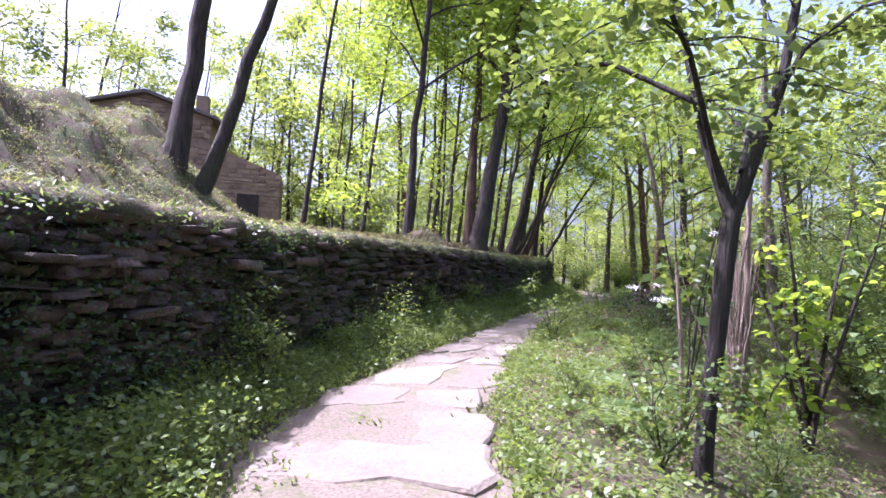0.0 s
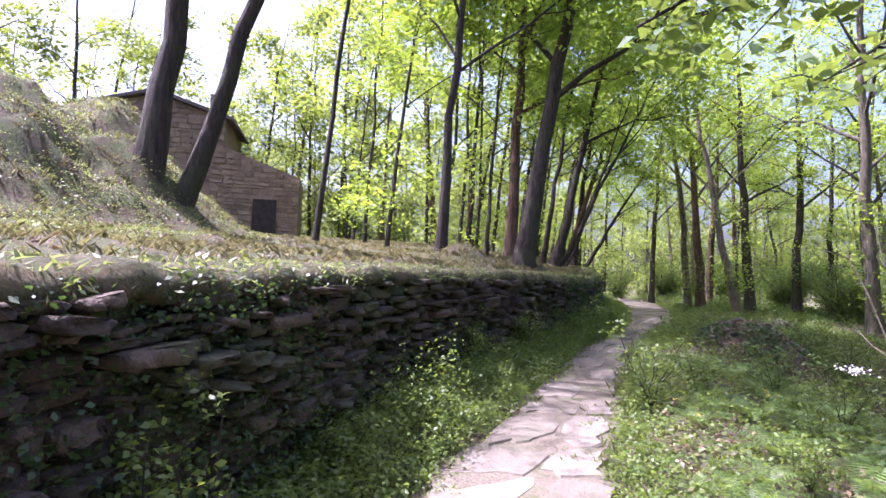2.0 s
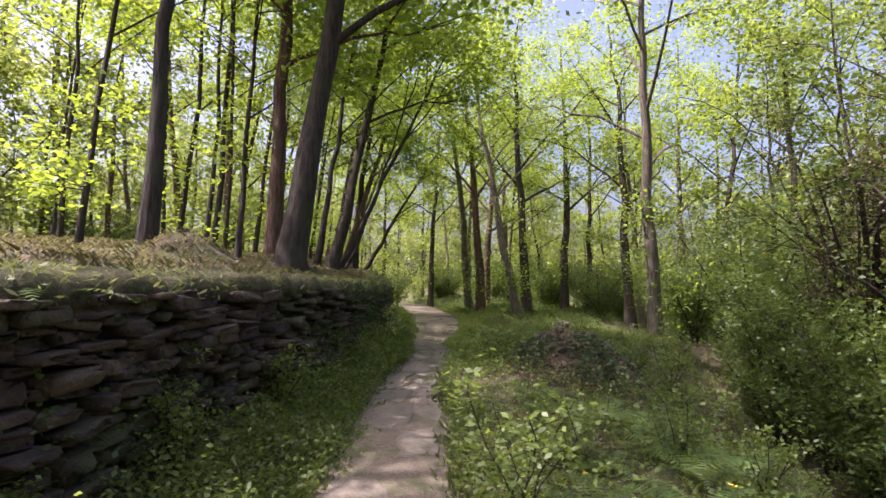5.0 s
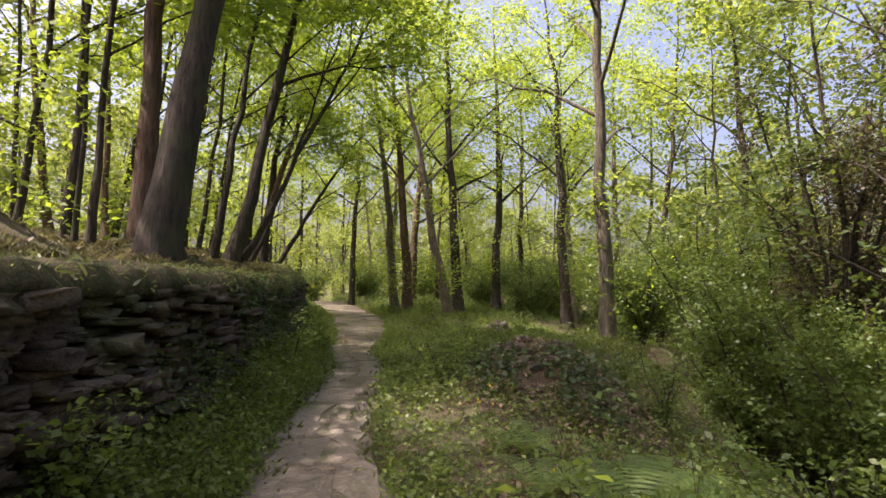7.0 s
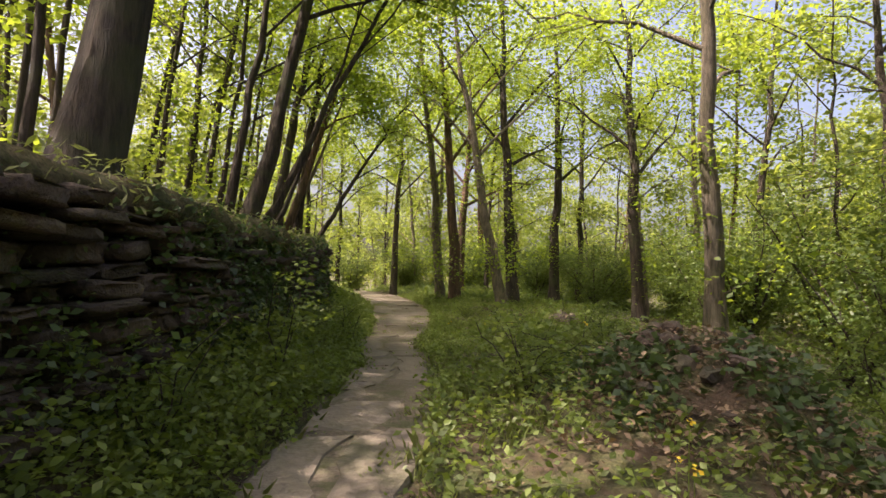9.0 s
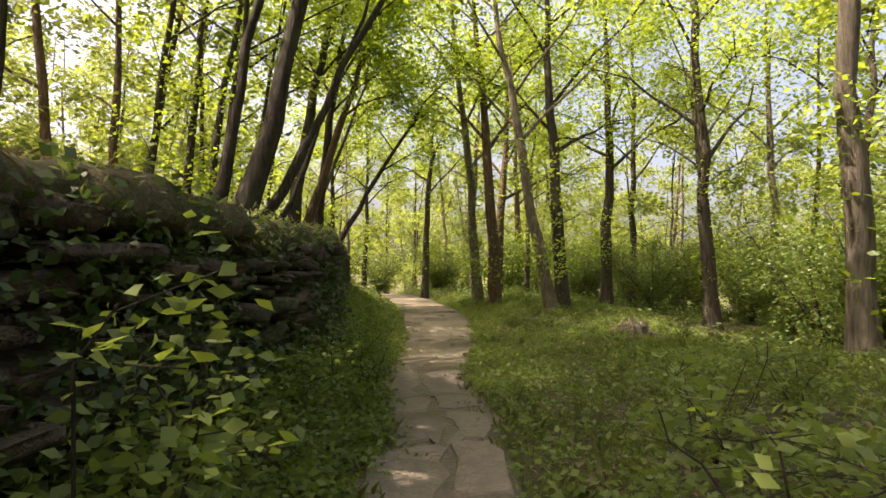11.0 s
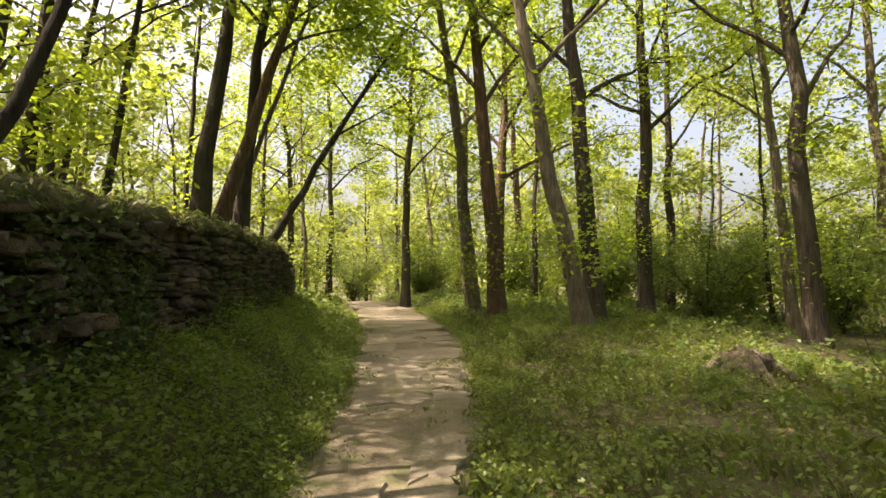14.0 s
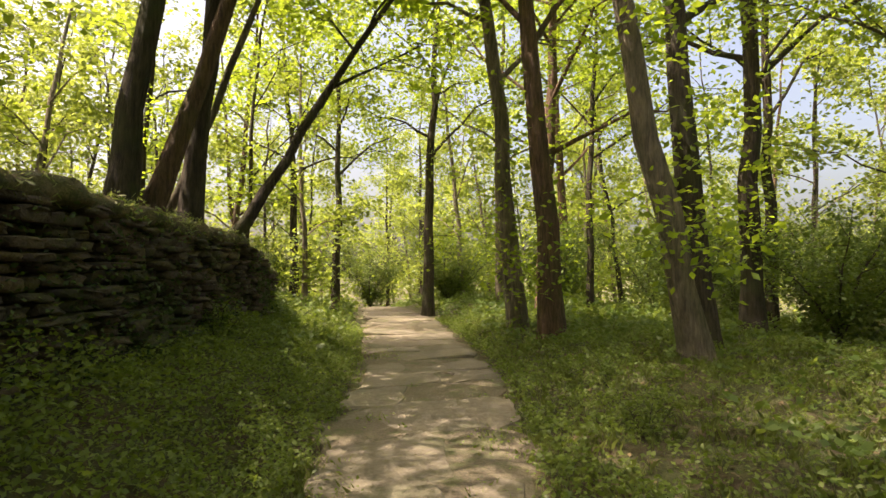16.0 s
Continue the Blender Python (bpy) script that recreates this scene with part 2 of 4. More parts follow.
def spaced(*parts_):
    return np.unique(np.concatenate([np.arange(a, b, s) for a, b, s in parts_]))


def mesh_object(name, verts, faces, mat, parent=None, smooth_faces=False):
    me = bpy.data.meshes.new(name)
    verts = np.asarray(verts, dtype=np.float32)
    if isinstance(faces, np.ndarray):
        n, k = faces.shape
        me.vertices.add(len(verts))
        me.vertices.foreach_set("co", verts.ravel())
        me.loops.add(n * k)
        me.loops.foreach_set("vertex_index", faces.ravel().astype(np.int32))
        me.polygons.add(n)
        me.polygons.foreach_set("loop_start", np.arange(0, n * k, k, dtype=np.int32))
        me.update(calc_edges=True)
        me.validate()
    else:
        me.from_pydata([tuple(map(float, v)) for v in verts], [], [tuple(map(int, f)) for f in faces])
    me.materials.append(mat)
    if smooth_faces:
        me.polygons.foreach_set("use_smooth", np.ones(len(me.polygons), dtype=bool))
    ob = new(name, me)
    ob.parent = parent
    return ob


# ---- ground: one sheet ----
gx = spaced((-600, -100, 60), (-100, -20, 8), (-20, -11, 0.7), (-11, 9, 0.16), (9, 22, 0.6), (22, 100, 8), (100, 601, 60))
gy = spaced((-600, -80, 60), (-80, -6, 5), (-6, 34, 0.16), (34, 50, 0.7), (50, 120, 6), (120, 601, 60))
GX, GY = np.meshgrid(gx, gy)
GZ = ground_z(GX, GY)
nx, ny = len(gx), len(gy)
ii = (np.arange(ny - 1)[:, None] * nx + np.arange(nx - 1)[None, :]).ravel()
ground = mesh_object("ground", np.stack([GX.ravel(), GY.ravel(), GZ.ravel()], 1), np.stack([ii, ii + 1, ii + nx + 1, ii + nx], 1), ground_mat, smooth_faces=True)
tagged(ground, "uneven woodland ground of soil, moss and dry leaf litter", "ground", kind="structure")

# ---- path: an earth bed with its slabs ----
py = np.arange(-5, 50, 0.25)
pc = np.linspace(-1, 1, 9)
PV = []
for y in py:
    for c in pc:
        w = path_w(y) * (1 + 0.13 * math.sin(y * 2.3 + c) + 0.09 * math.sin(y * 5.9))
        x = float(path_x(y)) + c * (w + 0.05)
        PV.append((x, y, float(ground_z(x, y)) + 0.036 - 0.055 * abs(c) ** 6))
n9 = len(pc)
ii = (np.arange(len(py) - 1)[:, None] * n9 + np.arange(n9 - 1)[None, :]).ravel()
pavement = mesh_object("pavement", PV, np.stack([ii, ii + 1, ii + n9 + 1, ii + n9], 1), path_mat, smooth_faces=True)
tagged(pavement, "old footpath of worn flat stone slabs set in trodden earth", "path", kind="structure")

# ---- foliage helpers ----


def leaves(centres, sizes, r, flat=0.6, ratio=0.6, droop=0.0):
    """Folded pointed leaves at the centres; flat: how far they lie level."""
    n = len(centres)
    a = r.uniform(0, 2 * np.pi, n)
    along = np.stack([np.cos(a), np.sin(a), r.normal(-droop, 0.45, n)], 1)
    along /= np.linalg.norm(along, axis=1)[:, None]
    up = r.normal(0, 1 - flat, (n, 3)) + np.array([0, 0, flat])
    side = np.cross(up, along)
    side /= np.linalg.norm(side, axis=1)[:, None] + 1e-6
    nor = np.cross(along, side)
    L = sizes[:, None]
    W = L * ratio * 0.5
    c = np.asarray(centres)
    v = np.stack([c - along * L * 0.5, c + side * W + nor * W * 0.3, c + along * L * 0.5, c - side * W + nor * W * 0.3], 1)
    return v.reshape(-1, 3), np.arange(4 * n).reshape(n, 4)


def tube(pts, radii, sides=8, wob=0.0, r=None):
    pts = np.asarray(pts, float)
    n = len(pts)
    V = []
    tang = np.gradient(pts, axis=0)
    for i in range(n):
        t = tang[i] / (np.linalg.norm(tang[i]) + 1e-9)
        ref = np.array([1.0, 0, 0]) if abs(t[0]) < 0.8 else np.array([0, 1.0, 0])
        u = np.cross(t, ref)
        u /= np.linalg.norm(u)
        w = np.cross(t, u)
        for k in range(sides):
            a = 2 * math.pi * k / sides
            rr = radii[i] * (1 + (wob * math.sin(3 * a + i * 0.8) + wob * 0.7 * math.sin(2 * a + i * 1.9) if wob else 0))
            V.append(pts[i] + rr * (math.cos(a) * u + math.sin(a) * w))
    F = [(i * sides + k, i * sides + (k + 1) % sides, (i + 1) * sides + (k + 1) % sides, (i + 1) * sides + k) for i in range(n - 1) for k in range(sides)]
    return np.array(V), F


def joined(pieces):
    V, F, off = [], [], 0
    for v, f in pieces:
        V.append(np.asarray(v))
        F.append(np.asarray(f) + off)
        off += len(v)
    return np.concatenate(V), np.concatenate(F)


def make_tree(name, x, y, height, dia, lean=(0, 0), bend=0.3, crown_from=0.4, spread=2.0, n_leaves=5000, leaf=0.13, mat=None, bark_m=None, seed=1,
              limbs=9, label="", fork=0.0, z=None, category="tree", group="", flare=1.5, droop=0.15, low_twigs=0, joined_limbs=False):
    """A tapered trunk with limbs and twigs, and a crown of single leaves in loose clusters along the twigs."""
    r = np.random.default_rng(seed)
    base = np.array([x, y, (float(ground_z(x, y)) if z is None else z) - 0.08])
    root = new(name)
    root.location = base
    n = 14
    u = np.linspace(0, 1, n)
    ph = r.uniform(0, 6.28, 2)
    cx = lean[0] * height * u + bend * (np.sin(u * 3.0 + ph[0]) - np.sin(ph[0])) * u
    cy = lean[1] * height * u + bend * (np.sin(u * 2.6 + ph[1]) - np.sin(ph[1])) * u
    kink = np.random.default_rng(seed + 9000).normal(0, 0.025 + 0.04 * dia, (n, 2)) * np.clip(u * 4, 0, 1)[:, None]
    kink[:2] = 0
    cx, cy = cx + kink[:, 0], cy + kink[:, 1]
    pts = np.stack([cx, cy, height * u], 1)
    rad = dia / 2 * (1 - 0.86 * u ** 1.1)
    rad = rad * (1 + (flare - 1) * np.exp(-u * height / 0.35))
    pts = np.insert(pts, 1, pts[0] * 0.6 + pts[1] * 0.0 + np.array([0, 0, 0.22]), 0)
    rad = np.insert(rad, 1, dia / 2 * (1 + (flare - 1) * 0.5))
    wood_v, wood_f = tube(pts, rad, 10, 0.07)
    trunk = mesh_object("trunk", wood_v, np.array(wood_f), bark_m or bark_mat, root, True)
    all_limbs, twigs, cents = [], [], []

    def at(f):
        return np.array([np.interp(f, u, cx), np.interp(f, u, cy), height * f])

    for k in range(limbs):
        f = crown_from + (0.97 - crown_from) * (k + r.uniform(0, 0.9)) / limbs
        if fork and k == 0:
            f = fork
        a = k * 2.4 + r.uniform(-0.5, 0.5)
        L = spread * (1.15 - 0.65 * (f - crown_from) / (1 - crown_from)) * r.uniform(0.65, 1.2)
        rise = r.uniform(0.6, 1.3)
        p0 = at(f)
        m = 6
        uu = np.linspace(0, 1, m)
        out = np.stack([np.cos(a) * L * uu, np.sin(a) * L * uu, L * rise * uu - 0.25 * L * uu ** 2], 1) + r.normal(0, 0.05 * L, (m, 3)) * uu[:, None]
        lp = p0 + out
        r0 = dia / 2 * (1 - 0.86 * f) * 0.44
        all_limbs.append([tube(lp, r0 * (1 - 0.85 * uu) + 0.004, 6)])
        for j in range(4):
            g = r.uniform(0.3, 1.0)
            q0 = np.array([np.interp(g, uu, lp[:, i]) for i in range(3)])
            aa = a + r.uniform(-1.3, 1.3)
            l2 = L * r.uniform(0.3, 0.6)
            q1 = q0 + np.array([np.cos(aa) * l2, np.sin(aa) * l2, l2 * r.uniform(-0.15, 0.6)])
            twigs.append(tube([q0, (q0 + q1) / 2 + r.normal(0, 0.06, 3), q1], [r0 * 0.35 + 0.003, r0 * 0.22 + 0.003, 0.003], 4))
            cents.append((q0, q1))
    for k in range(low_twigs):
        f = r.uniform(0.05, crown_from)
        q0 = at(f)
        aa, l2 = r.uniform(0, 6.28), r.uniform(0.4, 1.1)
        q1 = q0 + np.array([np.cos(aa) * l2, np.sin(aa) * l2, l2 * r.uniform(0.0, 0.8)])
        twigs.append(tube([q0, (q0 + q1) / 2 + r.normal(0, 0.05, 3), q1], [0.012, 0.008, 0.003], 4))
        cents.append((q0, q1))
    if joined_limbs:
        twigs += [p for pieces in all_limbs for p in pieces]
    else:
        for pieces in all_limbs:
            mesh_object("limb", *joined(pieces), bark_m or bark_mat, root, True)
    tagged(mesh_object("branchwork", *joined(twigs), bark_m or bark_mat, root, True), kind="stuff")
    if n_leaves:
        k = r.integers(0, len(cents), n_leaves)
        P0 = np.array([c[0] for c in cents])[k]
        P1 = np.array([c[1] for c in cents])[k]
        t = r.uniform(0.1, 1.15, n_leaves)[:, None]
        jit = r.normal(0, 0.26 * spread / 2, (n_leaves, 3)) * np.array([1, 1, 0.8])
        C = P0 + (P1 - P0) * t + jit
        V, F = leaves(C, leaf * r.uniform(0.6, 1.3, n_leaves), r, 0.55, 0.55, droop)
        mesh_object("crown", V, F, mat or leaf_mat, root)
    return tagged(root, label, category, group)

# ---- near trees ----
PALE, RED = bark_pale_mat, bark_red_mat


def forked_tree():
    """A young tree that divides low, with its two long stems and leafy boughs over the path."""
    r = np.random.default_rng(11)
    root = new("tree")
    root.location = (1.95, 4.05, -0.5)
    stem = [(-0.1, 0, 0), (-0.06, 0, 0.7), (0.0, 0, 1.3), (0.06, 0, 2.0), (0.1, 0, 2.25)]
    mesh_object("trunk", *[np.array(a) for a in tube(stem, [0.085, 0.065, 0.06, 0.066, 0.062], 10, 0.06)], bark_black_mat, root, True)
    boughs = [[(0.1, 0, 2.2), (0.28, 0.0, 2.75), (0.42, 0, 3.15), (0.55, 0.05, 3.8), (0.72, 0.1, 4.6), (0.9, 0.1, 6.0)],
              [(0.08, 0, 2.2), (-0.08, 0.05, 2.7), (-0.2, 0.1, 3.3), (-0.38, 0.1, 4.0), (-0.5, 0.15, 5.0)],
              [(0.35, 0, 3.0), (0.7, 0.2, 3.5), (1.2, 0.3, 3.9), (1.7, 0.4, 4.1)],
              [(0.0, 0, 2.4), (-0.5, -0.6, 3.1), (-0.9, -1.0, 3.4), (-1.2, -1.2, 3.3)],
              [(-0.15, 0.05, 3.0), (-0.7, 0.4, 3.4), (-1.1, 0.8, 3.5), (-1.5, 1.0, 3.3)],
              [(0.15, 0, 2.5), (0.5, 0.6, 2.9), (0.9, 1.2, 3.0), (1.0, 1.7, 2.8)],
              [(0.3, 0, 2.7), (0.3, 1.0, 3.4), (0.2, 1.7, 3.6), (0.1, 2.2, 3.5)]]
    cents = []
    for k, bough in enumerate(boughs):
        p = np.array(bough)
        u = np.linspace(0, 1, len(p))
        mesh_object("limb", *[np.array(q) for q in tube(p, (0.05 if k < 2 else 0.022) * (1 - 0.8 * u) + 0.003, 6)], bark_black_mat, root, True)
        pieces = []
        for q in range(9):
            g = r.uniform(0.35, 1)
            q0 = np.array([np.interp(g, u, p[:, i]) for i in range(3)])
            a, L = r.uniform(0, 6.28), r.uniform(0.35, 0.8)
            q1 = q0 + np.array([math.cos(a) * L, math.sin(a) * L, r.uniform(-0.3, 0.3)])
            pieces.append(tube([q0, (q0 + q1) / 2 + np.array([0, 0, 0.04]), q1], [0.008, 0.006, 0.002], 4))
            cents.append((q0, q1))
        tagged(mesh_object("branchwork", *joined(pieces), bark_black_mat, root, True), kind="stuff")
    k = r.integers(0, len(cents), 2600)
    P0, P1 = np.array([s[0] for s in cents])[k], np.array([s[1] for s in cents])[k]
    C = P0 + (P1 - P0) * r.uniform(0.1, 1.1, 2600)[:, None] + r.normal(0, 0.10, (2600, 3))
    # the darker shrub leaf colour paints in the shade on this crown
    mesh_object("crown", *leaves(C, 0.105 * r.uniform(0.6, 1.3, 2600), r, 0.6, 0.6, 0.2), shrub_mat, root)
    tagged(root, "slender dark-barked young tree forking low beside the path", "tree")


forked_tree()


def cane_bush(x, y):
    """A pale dead stem with thin upright canes close round it."""
    r = np.random.default_rng(77)
    root = new("dead_canes")
    root.location = (x, y, float(ground_z(x, y)) - 0.05)
    for k in range(24):
        a = r.uniform(0, 6.28)
        L = r.uniform(0.08, 0.4) * (2.4 if k % 6 == 5 else 1)
        h = 3.6 if k == 0 else r.uniform(1.4, 3.6)
        if k == 0:
            L = 0.12
        u = np.linspace(0, 1, 8)
        p = np.stack([0.07 * math.cos(k * 2.4) + math.cos(a) * L * u, 0.07 * math.sin(k * 2.4) + math.sin(a) * L * u, h * u], 1) + r.normal(0, 0.03, (8, 3)) * u[:, None]
        thick = 0.055 if k == 0 else (0.022 if k < 4 else 0.011)
        pieces = [tube(p, thick * (1 - 0.75 * u) + 0.002, 6)]
        for q in range(6 if k < 8 else 3):
            g = r.uniform(0.25, 1)
            q0 = np.array([np.interp(g, u, p[:, i]) for i in range(3)])
            q1 = q0 + r.normal(0, 0.22, 3) + np.array([0, 0, 0.25])
            pieces.append(tube([q0, (q0 + q1) / 2 + r.normal(0, 0.02, 3), q1], [0.006, 0.005, 0.002], 4))
        mesh_object("cane", *joined(pieces), dead_mat, root)
    tagged(root, "bundle of pale dead canes standing beside the gully", "dead plant")


cane_bush(3.35, 6.5)


def dead_pole(x, y):
    root = new("dead_pole")
    root.location = (x, y, float(ground_z(x, y)) - 0.05)
    p = [(0, 0, 0), (0.02, 0, 0.5), (0.0, 0.02, 1.0), (-0.04, 0.03, 1.5)]
    mesh_object("pole", *[np.array(q) for q in tube(p, [0.02, 0.018, 0.016, 0.012], 7, 0.06)], dead_mat, root, True)
    tagged(root, "thin broken dead pole standing in the grass", "dead plant")


dead_pole(1.74, 4.14)


def brush_pile(x, y):
    """Dead sticks thrown on one another on the bare slope."""
    r = np.random.default_rng(79)
    root = new("brush_pile")
    z0 = float(ground_z(x, y))
    root.location = (x, y, z0)
    for k in range(46):
        a, L = r.uniform(0, 6.28), r.uniform(0.35, 1.0)
        cx, cy = r.normal(0, 0.45), r.normal(0, 0.6)
        e = np.array([math.cos(a), math.sin(a)]) * L / 2
        ends = []
        for sg in (-1, 0, 1):
            px, py = cx + sg * e[0], cy + sg * e[1]
            ends.append((px + r.normal(0, 0.02), py + r.normal(0, 0.02), float(ground_z(x + px, y + py)) - z0 + 0.015 + r.uniform(0, 0.10)))
        mesh_object("stick", *[np.array(q) for q in tube(ends, [0.011, 0.009, 0.004], 5)], dead_mat, root)
    tagged(root, "heap of pale dead sticks on the bare slope", "brush pile")


brush_pile(3.1, 4.9)
make_tree("tree", -4.95, 10.2, 9.5, 0.40, (0.09, 0.02), 0.15, 0.55, 2.4, 1800, 0.12, leaf_mat, bark_mat, 12, 9, "thick dark trunk leaning on the crest of the earth bank", group="bank trees", z=float(ground_z(-4.95, 10.2)) - 0.3)
make_tree("tree", -4.5, 10.35, 9.0, 0.29, (0.25, 0.03), 0.12, 0.6, 2.2, 1600, 0.12, leaf_mat, bark_mat, 13, 8, "leaning dark trunk on the crest of the earth bank", group="bank trees", z=float(ground_z(-4.5, 10.35)) - 0.35)
make_tree("tree", -0.83, 12.6, 11.0, 0.185, (0.035, 0.0), 0.12, 0.27, 3.0, 9000, 0.15, leaf_mat, bark_mat, 14, 13, "straight slim tree on the terrace above the wall", group="terrace trees", flare=1.6)
make_tree("tree", 0.87, 14.9, 12.0, 0.42, (0.13, 0.02), 0.12, 0.30, 3.3, 11000, 0.16, leaf_mat, bark_mat, 15, 14, "thick leaning tree with furrowed bark above the wall", group="terrace trees", flare=1.5)
make_tree("tree", 0.68, 16.4, 11.0, 0.30, (0.02, 0.0), 0.15, 0.34, 2.8, 7500, 0.15, leaf_mat, RED, 16, 11, "upright reddish-barked tree on the terrace", group="terrace trees", flare=1.5)
make_tree("tree", 0.1, 16.6, 8.0, 0.11, (0.0, 0.0), 0.2, 0.3, 2.0, 4000, 0.14, leaf_mat, bark_mat, 17, 8, "thin young tree on the terrace", group="terrace trees")
# three added trees, put here so their high crowns shade path and bank
make_tree("tree", -3.4, 13.6, 11.5, 0.12, (0.06, 0.0), 0.25, 0.48, 3.2, 9000, 0.15, leaf_mat, bark_mat, 353, 12, "added thin tall terrace tree whose high crown shades the path and bank", group="terrace trees")
for i, (x, y) in enumerate(((-0.7, 21.2), (-0.4, 18.6))):
    make_tree("tree", x, y, 11.5, 0.13, (0.05, 0.0), 0.25, 0.5, 2.9, 6000, 0.15, leaf_mat, bark_mat, 356 + i, 12, "added thin tall terrace tree whose high crown shades the path and bank", group="terrace trees")
for i, (x, y) in enumerate(((-7.0, -0.8), (-9.0, 0.4))):
    make_tree("tree", x, y, 10.5, 0.3, (0.05, 0.0), 0.2, 0.42, 2.6, 6500, 0.17, leaf_mat, bark_mat, 350 + i, 11, "leafy tree on the bank that shades the path's start", group="bank trees")
for i, (dx, dy, lx, dd, hh) in enumerate(((0, 0, 0.22, 0.30, 10), (0.28, 0.2, 0.42, 0.14, 8.5), (0.5, 0.7, 0.36, 0.09, 8), (-0.33, 0.35, 0.12, 0.18, 9))):
    make_tree("tree", 2.4 + dx, 20.7 + dy, hh, dd, (lx, 0.02), 0.16, 0.4, 2.8, 6500, 0.13, leaf_mat, bark_mat, 20 + i, 8, "coppice stem leaning out over the wall", group="coppice stems", flare=1.6)
for i, (x, y, lx, dd) in enumerate(((-2.4, 16.6, 0.05, 0.14), (-1.2, 19.5, 0.1, 0.16), (1.3, 26.2, 0.04, 0.24), (1.75, 26.7, 0.06, 0.26), (-0.15, 17.3, 0.03, 0.10), (2.0, 24.0, 0.12, 0.16), (-3.8, 21.0, 0.0, 0.15), (0.6, 25.5, 0.06, 0.2), (2.6, 27.5, 0.1, 0.15), (-2.0, 24.0, 0.0, 0.16), (1.4, 30.0, 0.1, 0.17), (3.4, 33.5, 0.05, 0.2), (5.4, 35.5, 0.05, 0.16), (-5.0, 25.0, 0.02, 0.14))):
    make_tree("tree", x, y, 11.0, dd * 0.78, (lx, 0.0), 0.3, 0.28, 2.5, 3900, 0.14, leaf_mat, bark_mat, 330 + i, 9, "slim leafy tree standing back on the terrace", group="slim terrace trees", low_twigs=5)
for i, (x, y, lx, ly, dd, hh, bm) in enumerate(((3.9, 29.3, 0.10, 0, 0.38, 10, bark_mat), (4.2, 29.6, 0.26, 0, 0.30, 9.5, RED), (4.7, 30.0, 0.05, 0, 0.34, 9, bark_mat), (5.2, 30.6, 0.55, 0, 0.2, 7, bark_mat), (4.3, 30.2, 0.34, 0, 0.14, 8.5, PALE))):
    make_tree("tree", x, y, hh, dd, (lx, ly), 0.25, 0.42, 2.3, 3000, 0.16, leaf_mat, bm, 40 + i, 8, "stem of a leaning clump at the wall's far end", group="clump at wall end")
RIGHT = [(10.2, 30.2, -0.06, 0.36, 13, PALE), (10.45, 29.4, -0.03, 0.42, 13, RED), (10.75, 26.4, -0.2, 0.35, 12, PALE), (11.7, 27.3, -0.05, 0.42, 13, bark_mat),
         (12.3, 33.0, 0.0, 0.42, 11, RED), (14.7, 29.2, -0.02, 0.42, 13, bark_mat), (15.2, 25.0, -0.08, 0.42, 13, bark_mat), (17.5, 27.2, -0.06, 0.30, 12, PALE),
         (16.3, 38.6, 0.0, 0.4, 12, RED), (10.6, 37.0, 0.03, 0.34, 12, bark_mat), (8.0, 38.0, 0.05, 0.24, 11, bark_mat), (7.0, 40.5, 0.0, 0.3, 11, bark_mat),
         (13.9, 33.5, 0.02, 0.2, 11, bark_mat), (10.2, 17.6, -0.05, 0.36, 12, PALE), (17.0, 22.3, 0.07, 0.28, 13, bark_mat),
         (17.2, 31.0, 0.03, 0.3, 13, bark_mat), (18.5, 25.5, -0.05, 0.3, 13, PALE), (13.2, 37.5, -0.03, 0.3, 12, PALE), (14.6, 17.2, 0.05, 0.24, 13, bark_mat)]
for i, (x, y, lx, dd, hh, bm) in enumerate(RIGHT):
    make_tree("tree", x, y, hh, dd, (lx, 0.01), 0.3, 0.36, 2.9, 6000, 0.13, leaf_mat, bm, 60 + i, 11, "tall woodland tree with a high thin crown", group="woodland trees", low_twigs=4)

# crowns take the darker shrub leaf colour in place of their shaded side
for i, (x, y, lx) in enumerate(((9.8, 11.0, -0.06), (11.6, 13.2, 0.04), (8.7, 8.5, 0.02), (12.6, 10.2, -0.03), (10.4, 7.0, 0.05))):
    make_tree("tree", x, y, 9.5, 0.15, (lx, 0.0), 0.35, 0.22, 2.3, 6000, 0.11, shrub_mat, bark_mat, 370 + i, 11, "slim dark tree crowding the far side of the gully", group="gully trees", low_twigs=6)

# ---- woodland: a few kinds, copied ----
kinds = []
for i in range(7):
    hh = 9 + i % 4 * 1.3
    kinds.append(make_tree("tree", 60 + 4 * i, -60, hh, 0.14 + 0.03 * (i % 4), ((-0.1, 0.08, 0.0, 0.15, -0.05, 0.03, 0.12)[i], 0.03), 0.35, 0.2, 2.1, 2300, 0.19, leaf_far_mat,
                           (bark_mat, PALE, bark_mat, RED, bark_mat, PALE, bark_mat)[i], 100 + i, 7, "slim woodland tree with loose spring foliage", group="woods", z=0, low_twigs=6, joined_limbs=True))
woods, tries = [(-9, 33), (-16, 34), (-20, 29), (-12, 37), (-6.5, 31), (-18, 39), (-23, 34), (-10.5, 35), (-25, 28), (-21, 24), (-7.5, 36), (-14.5, 39), (-4.5, 34), (-27, 38), (-19, 33)], 0
near_pts = [(t[0], t[1]) for t in RIGHT]
wr = np.random.default_rng(5)
